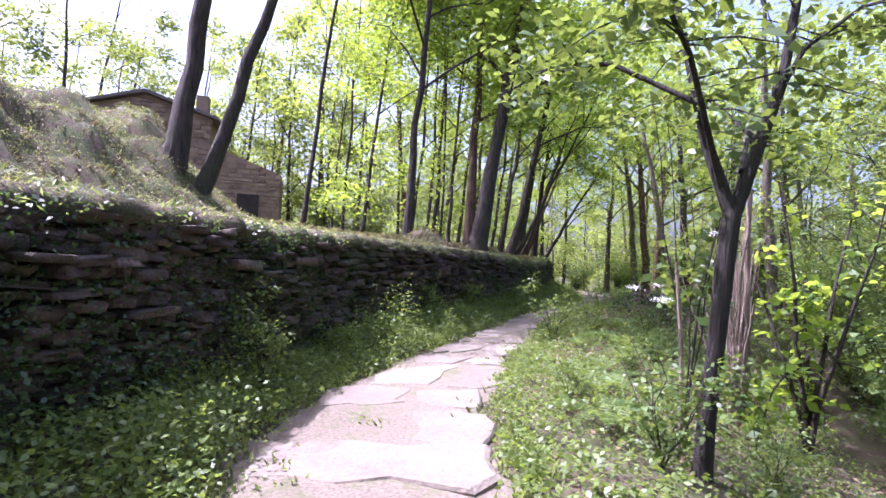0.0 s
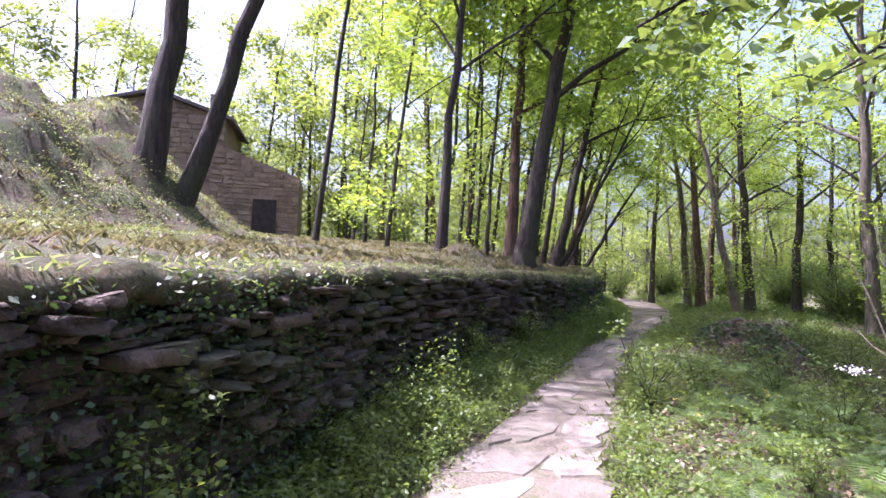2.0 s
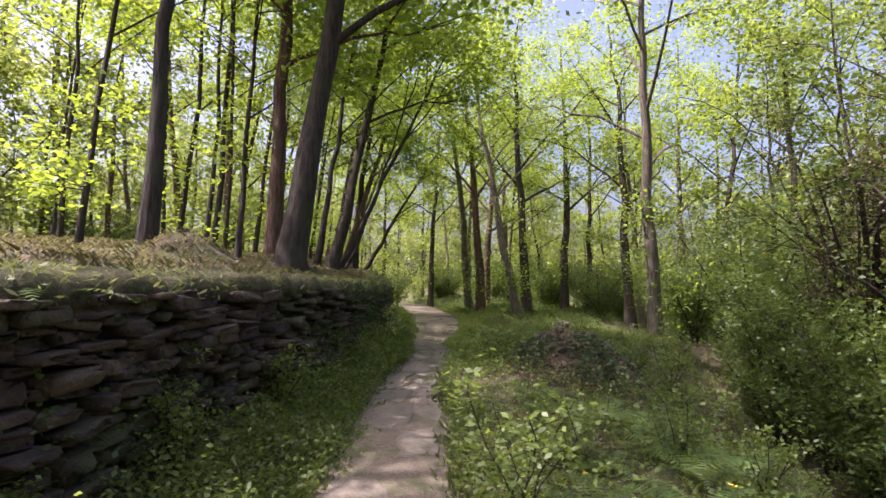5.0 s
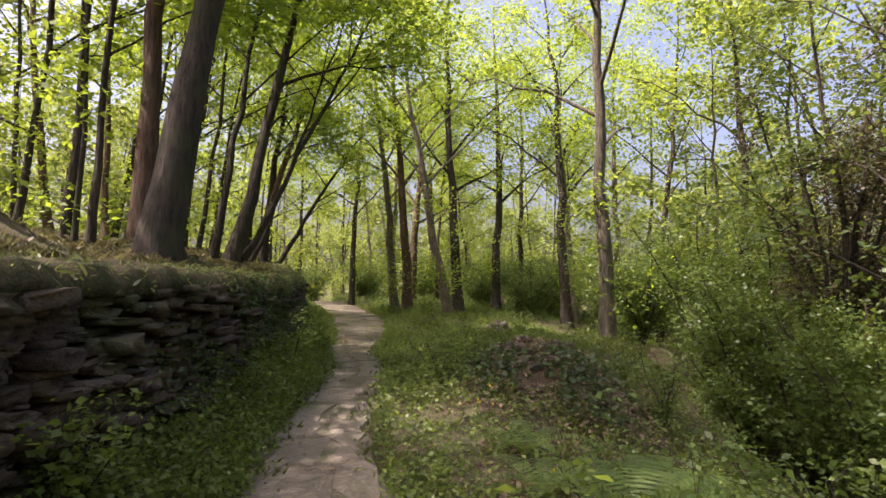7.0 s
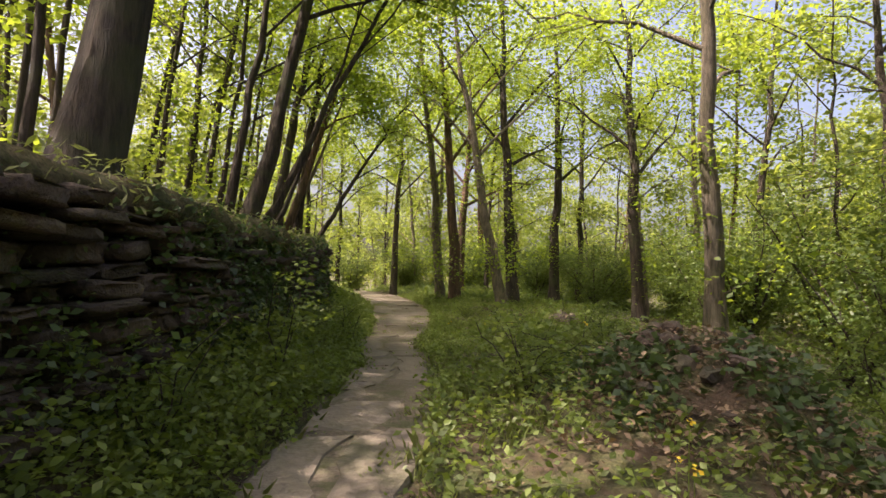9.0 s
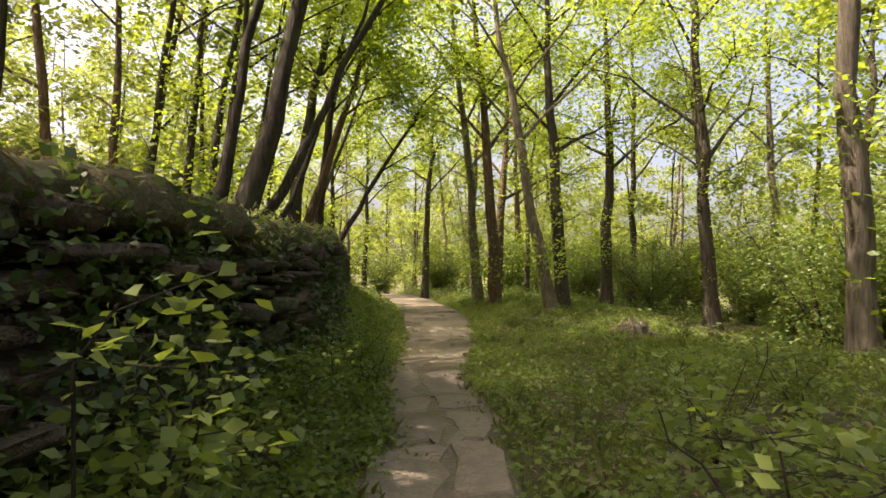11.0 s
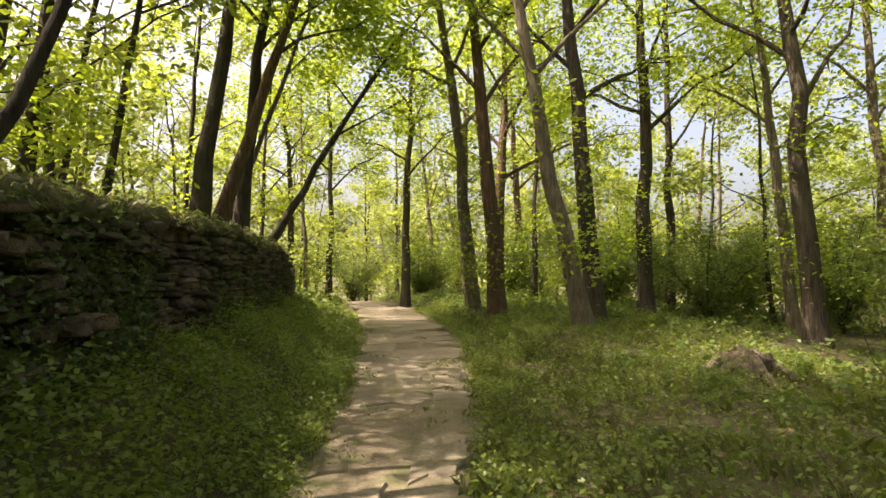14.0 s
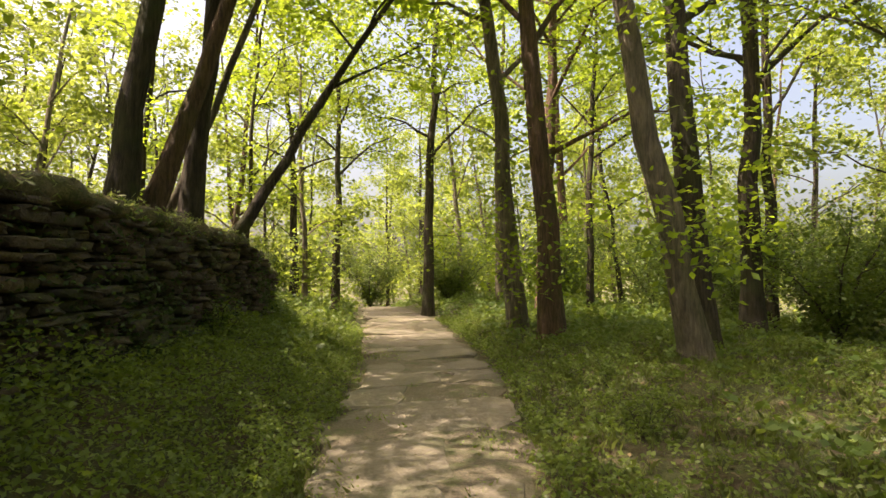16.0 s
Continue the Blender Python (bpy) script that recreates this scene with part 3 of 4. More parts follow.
while len(woods) < 300 and tries < 20000:
    tries += 1
    a = wr.uniform(-1.15, 1.75)
    d = 17 + 45 * wr.uniform(0, 1)
    x, y = 2 + d * math.sin(a), 6 + d * math.cos(a)
    if abs(x - path_x(y)) < 1.6 or min([9.0] + [math.hypot(x - p[0], y - p[1]) for p in woods + near_pts]) < 1.5:
        continue
    if x < -3 and y < 30 and math.hypot(x, y) < 34:
        if not (x < -14 or y > 27):
            continue
    if (y < 36 and wall_x(y) - 3 < x < path_x(y) + 10.5) or (x < wall_x(y) and y < 25):
        continue
    if math.hypot(x + 13.5, y - 27) < 6.5:
        continue
    woods.append((x, y))
for i, (x, y) in enumerate(woods):
    s = wr.uniform(0.85, 1.25) if i >= 15 else wr.uniform(1.3, 1.6)
    o = kinds[i % 7]
    if i < 7:
        o.location = (x, y, float(ground_z(x, y)) - 0.1)
        o.scale = (s, s, s)
        continue
    c = copy_thing(o, Matrix.Translation((x, y, float(ground_z(x, y)) - 0.1)) @ Euler((0, 0, wr.uniform(0, 6.28))).to_matrix().to_4x4() @ Matrix.Scale(s, 4))
    c.scale = (s, s, s)
# unseen trees added round and behind the walker, to shade the path
for i in range(26):
    a = wr.uniform(1.9, 3.9)
    d = wr.uniform(8, 22)
    x, y = d * math.sin(a), d * math.cos(a)
    c = copy_thing(kinds[i % 7], Matrix.Translation((x, y, float(ground_z(x, y)) - 0.1)) @ Euler((0, 0, wr.uniform(0, 6.28))).to_matrix().to_4x4())


# ---- shrubs ----
def make_shrub(name, x, y, height, spread, n_leaves, leaf, mat, seed, label, stems=7, group="", z=None, bare=0.05, stem=1.0):
    r = np.random.default_rng(seed)
    root = new(name)
    root.location = (x, y, (float(ground_z(x, y)) if z is None else z) - 0.05)
    segs, twigs = [], []
    for k in range(stems):
        a = k * 2.4 + r.uniform(-0.4, 0.4)
        L = spread * r.uniform(0.35, 1.0)
        h = height * r.uniform(0.6, 1.05)
        u = np.linspace(0, 1, 6)
        p = np.stack([np.cos(a) * L * u ** 1.4, np.sin(a) * L * u ** 1.4, h * u], 1) + r.normal(0, 0.05, (6, 3)) * u[:, None]
        mesh_object("stem", *[np.array(q) for q in tube(p, stem * 0.011 * height * (1 - 0.85 * u) + 0.002, 5)], bark_mat, root)
        pieces = []
        for j in range(7):
            g = r.uniform(0.15, 1)
            q0 = np.array([np.interp(g, u, p[:, i]) for i in range(3)])
            aa, l2 = r.uniform(0, 6.28), spread * r.uniform(0.2, 0.5)
            q1 = q0 + np.array([np.cos(aa) * l2, np.sin(aa) * l2, l2 * r.uniform(-0.2, 0.7)])
            pieces.append(tube([q0, (q0 + q1) / 2, q1], [0.0026 * height * stem + 0.001, 0.002 * height * stem + 0.001, 0.0015], 4))
            segs.append((q0, q1))
        v, f = joined(pieces)
        twigs.append((v, f))
    tagged(mesh_object("branchwork", *joined(twigs), bark_mat, root), kind="stuff")
    k = r.integers(0, len(segs), n_leaves)
    P0, P1 = np.array([s[0] for s in segs])[k], np.array([s[1] for s in segs])[k]
    C = P0 + (P1 - P0) * r.uniform(0, 1.1, n_leaves)[:, None] + r.normal(0, 0.10 * spread, (n_leaves, 3))
    C = C[C[:, 2] > bare]
    n_leaves = len(C)
    V, F = leaves(C, leaf * r.uniform(0.6, 1.3, n_leaves), r, 0.45, 0.6)
    mesh_object("foliage", V, F, mat, root)
    return tagged(root, label, "shrub", group)


SHRUBS = [(7.6, 7.2, 3.2, 1.2, 0), (8.5, 8.9, 3.5, 1.3, 0), (9.4, 10.4, 3.6, 1.4, 0), (10.3, 12.3, 3.6, 1.5, 0), (10.6, 14.4, 3.2, 1.6, 0), (7.0, 5.0, 3.0, 1.2, 0),
          (9.6, 7.6, 6.0, 1.6, 1), (10.6, 9.4, 6.8, 1.7, 1), (11.6, 11.2, 7.0, 1.8, 1), (12.0, 13.6, 6.6, 1.9, 1), (12.6, 9.2, 8.6, 2.2, 1), (13.8, 11.8, 9.0, 2.3, 1), (11.2, 6.8, 8.2, 2.1, 1), (15.2, 14.4, 8.6, 2.3, 1), (8.0, 5.8, 5.4, 1.6, 1), (13.4, 15.6, 4.4, 1.9, 0), (16.0, 18.6, 3.4, 1.8, 0), (17.5, 22.5, 3.4, 1.9, 0),
          (19.0, 27.0, 3.0, 1.9, 0), (16.8, 33.5, 2.6, 1.8, 0), (20.5, 31.0, 3.2, 2.0, 0), (14.5, 36.0, 2.2, 1.6, 0), (6.2, 43.0, 2.2, 1.6, 0), (18.0, 36.0, 3.0, 1.8, 0), (9.5, 4.0, 4.2, 1.6, 0), (12.0, 8.5, 5.0, 2.0, 0), (14.5, 11.5, 5.0, 2.2, 0),
          (10.5, 45, 2.5, 2.0, 0), (14.0, 43, 2.8, 2.0, 0), (3.0, 41, 2.5, 2.0, 0), (-2.0, 37, 2.5, 2.0, 0), (-5.5, 33, 2.5, 2.0, 0), (20, 22, 3.5, 2.2, 0), (22, 26, 3.5, 2.2, 0),
          (8.9, 10.6, 2.6, 1.2, 0), (9.6, 11.9, 3.0, 1.3, 0), (10.4, 13.4, 3.4, 1.5, 0), (11.6, 15.2, 3.8, 1.7, 0), (12.6, 16.8, 4.2, 1.8, 0), (12.8, 19.0, 3.4, 1.7, 0), (14.2, 21.0, 3.2, 1.8, 0), (16.0, 23.2, 2.8, 1.7, 0), (7.9, 9.1, 2.2, 1.0, 0), (16.4, 28.8, 2.6, 1.8, 0), (18.6, 30.4, 3.0, 1.9, 0), (15.4, 31.6, 2.4, 1.7, 0), (19.6, 34.4, 3.0, 2.0, 0), (12.6, 41.0, 2.4, 1.8, 0), (17.0, 40.5, 2.8, 1.9, 0), (21.5, 28.5, 3.2, 2.0, 0)]
for i, (x, y, h, s, dry) in enumerate(SHRUBS):
    make_shrub("shrub", x, y, h, s, 14000 if dry else 9000, 0.075 if dry else 0.085, dry_mat if dry else shrub_mat, 200 + i, "tall brownish half-dry thicket beyond the gully" if dry else "dense dark green shrub beside the gully", 9, "thicket", bare=0.45 if y < 15 else 0.1)


make_shrub("sapling", 4.2, 6.5, 3.4, 0.9, 700, 0.14, leaf_mat, 260, "leafy sapling with broad pale leaves among the canes", 5)
make_shrub("sapling", 3.5, 6.3, 1.0, 0.5, 160, 0.14, leaf_mat, 261, "low broad-leaved sapling beside the canes", 4)


elder = make_shrub("elder", 2.3, 5.35, 3.4, 0.7, 420, 0.125, shrub_mat, 262, "broad-leaved elder with flat white flower heads by the path", 6, bare=1.0, stem=0.22)
er = np.random.default_rng(263)
for k in range(4):
    ax, ay, az = er.uniform(-0.6, 0.1), er.uniform(-0.4, 0.5), er.uniform(1.1, 2.4)
    P = np.stack([ax + er.normal(0, 0.045, 90), ay + er.normal(0, 0.045, 90), az + er.normal(0, 0.012, 90)], 1)
    tagged(mesh_object("umbel", *leaves(P, np.full(90, 0.016), er, 0.8, 0.9), white_mat, elder), "creamy white flower head")


br = np.random.default_rng(81)
bramble_kinds = [make_shrub("bramble", 0, 0, 0.55 + 0.12 * i, 0.45, 750, 0.045, (herb_mat, shrub_mat, herb_mat)[i], 270 + i, "low bramble clump with small green leaves", 6, "brambles", z=0, bare=0.02, stem=0.5) for i in range(3)]
BRAMBLES = [(2.5, 9.4), (3.3, 9.2), (4.0, 9.0), (4.4, 10.3), (3.9, 10.9), (6.3, 12.6), (3.8, 13.6), (6.2, 13.4), (4.5, 14.6), (5.6, 15.0), (6.6, 14.7), (1.7, 8.6), (2.2, 6.6), (2.9, 7.8), (3.9, 7.6),
            (1.2, 5.2), (1.5, 3.8), (2.6, 4.4), (-1.1, 6.4), (-0.9, 8.2), (-0.2, 9.4), (0.5, 10.8), (1.5, 12.6), (2.1, 13.8), (2.6, 15.4), (3.2, 16.6), (-1.4, 4.6), (8.6, 24.6), (9.2, 26.0), (9.8, 20.4), (11.0, 22.2), (5.2, 27.5)]
for i, (x, y) in enumerate(BRAMBLES):
    m = pose(x, y, float(ground_z(x, y)) - 0.03, 0, 0, br.uniform(0, 360))
    if i < 3:
        bramble_kinds[i].matrix_basis = m
    else:
        s = br.uniform(0.7, 1.25)
        copy_thing(bramble_kinds[i % 3], m).scale = (s, s, s * br.uniform(0.8, 1.1))


# ---- dry stone wall ----
def make_stone(seed):
    r = np.random.default_rng(seed)
    c = 0.32
    prof = [(-1, -1 + c), (-1 + c * 0.5, -1), (1 - c * 0.5, -1), (1, -1 + c), (1, 1 - c), (1 - c * 0.5, 1), (-1 + c * 0.5, 1), (-1, 1 - c)]
    V = []
    for yy, sc in ((-1.04, 0.6), (-0.97, 0.9), (-0.82, 1.0), (1, 0.96)):
        for px_, pz_ in prof:
            V.append((0.5 * px_ * sc + r.normal(0, 0.03), 0.5 * yy + r.normal(0, 0.06), 0.5 * pz_ * sc + r.normal(0, 0.07)))
    F = [tuple(range(8))] + [tuple(range(31, 23, -1))]
    for k in range(3):
        F += [(k * 8 + (i + 1) % 8, k * 8 + i, (k + 1) * 8 + i, (k + 1) * 8 + (i + 1) % 8) for i in range(8)]
    me = bpy.data.meshes.new("stone")
    me.from_pydata(V, [], F)
    me.polygons.foreach_set("use_smooth", np.ones(len(me.polygons), dtype=bool))
    return me


stone_kinds = [make_stone(300 + i) for i in range(10)]
for me in stone_kinds:
    me.materials.append(wall_stone_mat)
core_v, core_f = [], []
wys = np.arange(-5.5, 32.3, 0.3)
for y in wys:
    wx, b, t = float(wall_x(y)), float(wall_base(y)), float(wall_top(y))
    for dx, z in ((-0.10, b - 0.5), (-0.10, t - 0.08), (-0.55, t - 0.03), (-0.55, b - 0.5)):
        core_v.append((wx + dx, y, z))
for i in range(len(wys) - 1):
    for k in range(4):
        core_f.append((i * 4 + k, i * 4 + (k + 1) % 4, i * 4 + 4 + (k + 1) % 4, i * 4 + 4 + k))
core_f += [(0, 1, 2, 3), tuple(len(core_v) - 4 + k for k in (3, 2, 1, 0))]
wall = mesh_object("wall_dry_stone", core_v, core_f, dark_mat)
tagged(wall, "low dry-laid slate retaining wall, shaded and mossy on top", "wall", kind="structure")
sr = np.random.default_rng(9)
mass, count = [], 0
for course in range(32):
    y = -5.4 + sr.uniform(0, 0.3)
    while y < 32.0:
        L = sr.uniform(0.12, 0.42) * (0.8 if course % 3 else 1.2)
        ym = y + L / 2
        b, t = float(wall_base(ym)) - 0.22, float(wall_top(ym))
        ch = (0.045, 0.075, 0.055, 0.095, 0.05)[course % 5]
        z = b + sum((0.045, 0.075, 0.055, 0.095, 0.05)[c % 5] for c in range(course)) + 0.045 * math.sin(ym * 1.1 + course * 0.3) + ch / 2
        if z + ch / 2 > t - 0.03:
            y += L
            continue
        wx = float(wall_x(ym))
        ang = math.atan2(-(float(wall_x(ym + 0.2)) - float(wall_x(ym - 0.2))), 0.4)
        m = Matrix.Translation((wx - 0.10 + sr.normal(0, 0.045) + 0.06 * math.sin(ym * 2.7) * math.sin(course * 0.5), ym, z)) @ Euler((sr.normal(0, 0.03), sr.normal(0, 0.06), ang + math.pi / 2 + sr.normal(0, 0.05))).to_matrix().to_4x4() @ Matrix.Diagonal((L * 0.97, 0.30 + sr.uniform(-0.03, 0.05), ch * sr.uniform(0.78, 1.02), 1))
        me = stone_kinds[sr.integers(0, 10)]
        if 11.0 < ym < 16.6 and count < 300:
            o = new("stone", me)
            o.parent = wall
            o.matrix_basis = m
            count += 1
        else:
            co = np.array([v.co for v in me.vertices])
            M = np.array(m)
            mass.append((co @ M[:3, :3].T + M[:3, 3], [p.vertices[:] for p in me.polygons]))
        y += L + 0.008
MV, MF, off = [], [], 0
for v, f in mass:
    MV.append(v)
    MF += [tuple(i + off for i in q) for q in f]
    off += len(v)
o = mesh_object("stonework", np.concatenate(MV), MF, wall_stuff_mat, wall, True)
tagged(o, kind="stuff")

ty_ = np.arange(-5.5, 32.4, 0.12)
CV = []
for y in ty_:
    wx, t = float(wall_x(y)), float(wall_top(y))
    q = 0.05 * math.sin(y * 3.1) * math.sin(y * 1.3 + 1) + 0.03 * math.sin(y * 9.7)
    for dx, dz in ((-0.12, -0.12), (0.05 + q, -0.10 + 0.6 * q), (0.07 + q, -0.03), (0.01 + q, 0.045 + 0.4 * q), (-0.15, 0.07 + 0.5 * q), (-0.40, 0.075 + 0.3 * q), (-0.75, 0.05), (-0.75, -0.12)):
        CV.append((wx + dx, y, t + dz + 0.012 * math.sin(y * 17 + dx * 30)))
ii = (np.arange(len(ty_) - 1)[:, None] * 8 + np.arange(7)[None, :]).ravel()
mesh_object("turf", CV, np.stack([ii, ii + 8, ii + 9, ii + 1], 1), turf_mat, wall, True)

# ---- path slabs ----
pr = np.random.default_rng(21)
y = -4.5
while y < 40:
    L = pr.uniform(0.55, 1.15)
    c = pr.uniform(-0.35, 0.35)
    cuts = [(-1, 1)] if pr.uniform() < 0.3 else [(-1, c), (c, 1)]
    for a, b in cuts:
        if pr.uniform() < 0.2:
            continue
        gap = 0.03
        ring = []
        jit = lambda: pr.normal(0, 0.05)
        w = float(path_w(y + L / 2)) * pr.uniform(0.82, 1.0)
        corners = [(a * w + gap, gap), (b * w - gap, gap), (b * w - gap, L - gap), (a * w + gap, L - gap)]
        for k in range(4):
            p, q = corners[k], corners[(k + 1) % 4]
            for s in (0.12, 0.37, 0.63, 0.88):
                ring.append((p[0] + (q[0] - p[0]) * s + jit() * 0.8, p[1] + (q[1] - p[1]) * s + jit()))
        cxm, cym = sum(p[0] for p in ring) / 16, sum(p[1] for p in ring) / 16
        V, hgt = [], pr.uniform(0.036, 0.05)
        tx, ty = pr.normal(0, 0.02), pr.normal(0, 0.02)
        ox, oy = float(path_x(y + cym)) + cxm, y + cym
        oz = float(ground_z(ox, oy))
        for scale, zz in ((1.0, -0.08), (1.0, hgt - 0.02), (0.95, hgt)):
            for p in ring:
                lx, ly = (p[0] - cxm) * scale, (p[1] - cym) * scale
                sx = float(path_x(oy + ly)) - float(path_x(oy))
                V.append((lx + sx, ly, zz + tx * lx + ty * ly + float(path_z(oy + ly)) - float(path_z(oy))))
        V.append((0, 0, hgt + 0.006))
        F = [(k * 16 + i, k * 16 + (i + 1) % 16, k * 16 + 16 + (i + 1) % 16, k * 16 + 16 + i) for k in range(2) for i in range(16)] + [(32 + i, 32 + (i + 1) % 16, 48) for i in range(16)]
        o = mesh_object("slab", V, F, slab_mat, pavement)
        o.location = (ox, oy, oz)
    y += L

# ---- stone hut above the bank ----
def box(x0, x1, y0, y1, z0, z1):
    V = [(x, y, z) for z in (z0, z1) for y in (y0, y1) for x in (x0, x1)]
    return V, [(0, 2, 3, 1), (4, 5, 7, 6), (0, 1, 5, 4), (2, 6, 7, 3), (0, 4, 6, 2), (1, 3, 7, 5)]


def gable(x0, x1, y0, y1, z0, ze, zr):
    xm = (x0 + x1) / 2
    V = [(x, y, z) for y in (y0, y1) for x, z in ((x0, z0), (x1, z0), (x1, ze), (xm, zr), (x0, ze))]
    F = [(0, 1, 2, 3, 4), (9, 8, 7, 6, 5)] + [(i, 5 + i, 5 + (i + 1) % 5, (i + 1) % 5) for i in range(5)]
    return V, F


hut = new("stone_hut")
hut.location = (-14.1, 26.0, 4.6)
hut.rotation_euler = (0, 0, radians(14))
tagged(hut, "small old stone hut with a slate gable roof", "hut")
mesh_object("wall", *gable(-2.9, 2.9, 0, 4.5, -2, 3.35, 4.2), hut_mat, hut)
for side in (-1, 1):
    v = [(side * 3.25, -0.3, 3.27), (0, -0.3, 4.24), (0, 4.8, 4.24), (side * 3.25, 4.8, 3.27)]
    v += [(x, y, z + 0.14) for x, y, z in v]
    mesh_object("roof", v, [(0, 1, 2, 3), (7, 6, 5, 4), (0, 4, 5, 1), (1, 5, 6, 2), (2, 6, 7, 3), (3, 7, 4, 0)], roof_mat, hut)
# a dark block stands in for the shade inside the window opening
mesh_object("window", *box(-1.6, -0.4, -0.14, 0.02, 1.9, 2.6), dark_mat, hut)
mesh_object("chimney", *box(2.0, 2.55, 1.0, 1.6, 3.0, 4.7), hut_mat, hut)
low_hut = new("stone_outbuilding")
low_hut.location = (-9.6, 27.0, 3.0)
low_hut.rotation_euler = (0, 0, radians(14))
tagged(low_hut, "roofless low stone outbuilding beside the hut", "ruin")
v = [(-2.2, 0, -1.2), (1.6, 0, -1.2), (1.6, 0, 2.55), (-2.2, 0, 3.9)]
v += [(x, y + 3.0, z) for x, y, z in v]
mesh_object("wall", v, [(0, 1, 2, 3), (7, 6, 5, 4), (0, 4, 5, 1), (1, 5, 6, 2), (2, 6, 7, 3), (3, 7, 4, 0)], hut_mat, low_hut)
# the doorway's inner shade, painted as a near-black block
mesh_object("doorway", *box(-0.35, 0.65, -0.14, 0.02, -0.4, 1.5), dark_mat, low_hut)


def coursed(parent, x0, x1, z0, top_at, seed):
    """Rough stones laid in courses over a front wall."""
    r = np.random.default_rng(seed)
    V, F, off, z = [], [], 0, z0
    while z < 4.3:
        hh, x = r.uniform(0.13, 0.26), x0
        while x < x1 - 0.05:
            L = min(r.uniform(0.22, 0.65), x1 - x)
            if z + hh < top_at(x + L / 2):
                me = stone_kinds[r.integers(0, 10)]
                for q in me.vertices:
                    V.append((x + L / 2 + q.co.x * L * 0.96, -0.02 + q.co.y * 0.12 + r.normal(0, 0.004), z + hh / 2 + q.co.z * hh * 0.93))
                F += [tuple(i + off for i in p.vertices) for p in me.polygons]
                off = len(V)
            x += L
        z += hh
    tagged(mesh_object("stonework", V, F, hut_mat, parent), kind="stuff")


coursed(hut, -2.9, 2.9, 0.6, lambda x: 4.12 - 0.29 * abs(x), 71)
coursed(low_hut, -2.2, 1.6, -0.9, lambda x: 2.5 + 1.35 * (1.6 - x) / 3.8, 72)


# ---- ground cover ----
def scatter(n, r, x0, x1, y0, y1, keep):
    x, y = r.uniform(x0, x1, n), r.uniform(y0, y1, n)
    ok = keep(x, y, r.uniform(0, 1, n))
    return x[ok], y[ok]


def patchy(x, y, f=1.0):
    return 0.5 + 0.5 * np.sin(x * 1.7 * f + 0.6 * np.sin(y * 1.3 * f)) * np.sin(y * 1.1 * f + 0.8 * np.sin(x * 0.9 * f))


def off_path(x, y, margin=0.0):
    return np.abs(x - path_x(y)) > path_w(y) * 1.0 + margin


def herbs(name, x, y, height, n_leaf, size, mat, r, label, flat=0.55):
    """Low leafy plants: several leaves each round a point, at many points."""
    z = ground_z(x, y)
    k = len(x)
    C = np.repeat(np.stack([x, y, z], 1), n_leaf, 0)
    hh = np.repeat(height * r.uniform(0.4, 1.2, k) * (0.45 + 1.25 * patchy(x, y, 2.3) * patchy(y, x, 0.9)), n_leaf)
    C += np.stack([r.normal(0, 0.07, k * n_leaf), r.normal(0, 0.07, k * n_leaf), r.uniform(0.05, 1.0, k * n_leaf) * hh], 1)
    V, F = leaves(C, size * r.uniform(0.5, 1.3, k * n_leaf), r, flat, 0.6)
    o = mesh_object(name, V, F, mat)
    return tagged(o, label, "undergrowth", kind="stuff")


def blades(name, x, y, height, n_blade, mat, r, label, lean=0.35):
    k = len(x) * n_blade
    X, Y = np.repeat(x, n_blade) + r.normal(0, 0.035, k), np.repeat(y, n_blade) + r.normal(0, 0.035, k)
    Z = ground_z(X, Y) - 0.01
    h = height * r.uniform(0.4, 1.2, k)
    a = r.uniform(0, 6.28, k)
    w = 0.0022 + 0.0025 * r.uniform(0, 1, k)
    dx, dy = np.cos(a), np.sin(a)
    b = np.stack([X, Y, Z], 1)
    side = np.stack([-dy * w, dx * w, 0 * w], 1)
    l1, l2 = lean * h * r.uniform(0.2, 0.6, k), lean * h * r.uniform(0.8, 2.0, k)
    mid = b + np.stack([dx * l1, dy * l1, h * 0.6], 1)
    tip = b + np.stack([dx * l2, dy * l2, h], 1)
    V = np.stack([b - side, b + side, mid + side * 0.8, tip, mid - side * 0.8], 1).reshape(-1, 3)
    F = np.arange(5 * k).reshape(k, 5)
    o = mesh_object(name, V, F, mat)
    return tagged(o, label, "grass", kind="stuff")


hr = np.random.default_rng(31)
y = hr.uniform(-2, 33, 9500)
x = wall_x(y) + 0.05 + (path_x(y) - path_w(y) - 0.04 - wall_x(y)) * hr.uniform(0, 1, len(y))
herbs("bank_herbs", x, y, 0.29, 15, 0.041, herb_mat, hr, "leafy green herbs and nettles on the bank below the wall")
right_side = lambda x, y, u: (x > path_x(y)) & off_path(x, y, 0.05) & (x < path_x(y) + 7) & (u < 0.45 + 0.55 * patchy(x, y)) & (np.hypot(x - 4.85, y - 12.8) > 0.95) & ((x < ridge_x(y) + 0.35) | (y > 15))
y = hr.uniform(0, 35, 12500)
x = path_x(y) + path_w(y) + 0.03 + 6.0 * hr.uniform(0, 1, len(y)) ** 1.5
ok = (patchy(x, y) + hr.uniform(0, 1, len(y)) > 0.45) & (np.hypot(x - 4.85, y - 12.8) > 0.95) & ((x < ridge_x(y) + 0.35) | (y > 15))
x, y = x[ok], y[ok]
herbs("verge_herbs", x, y, 0.24, 11, 0.048, herb_mat, hr, "low mixed green herbs beside the path")
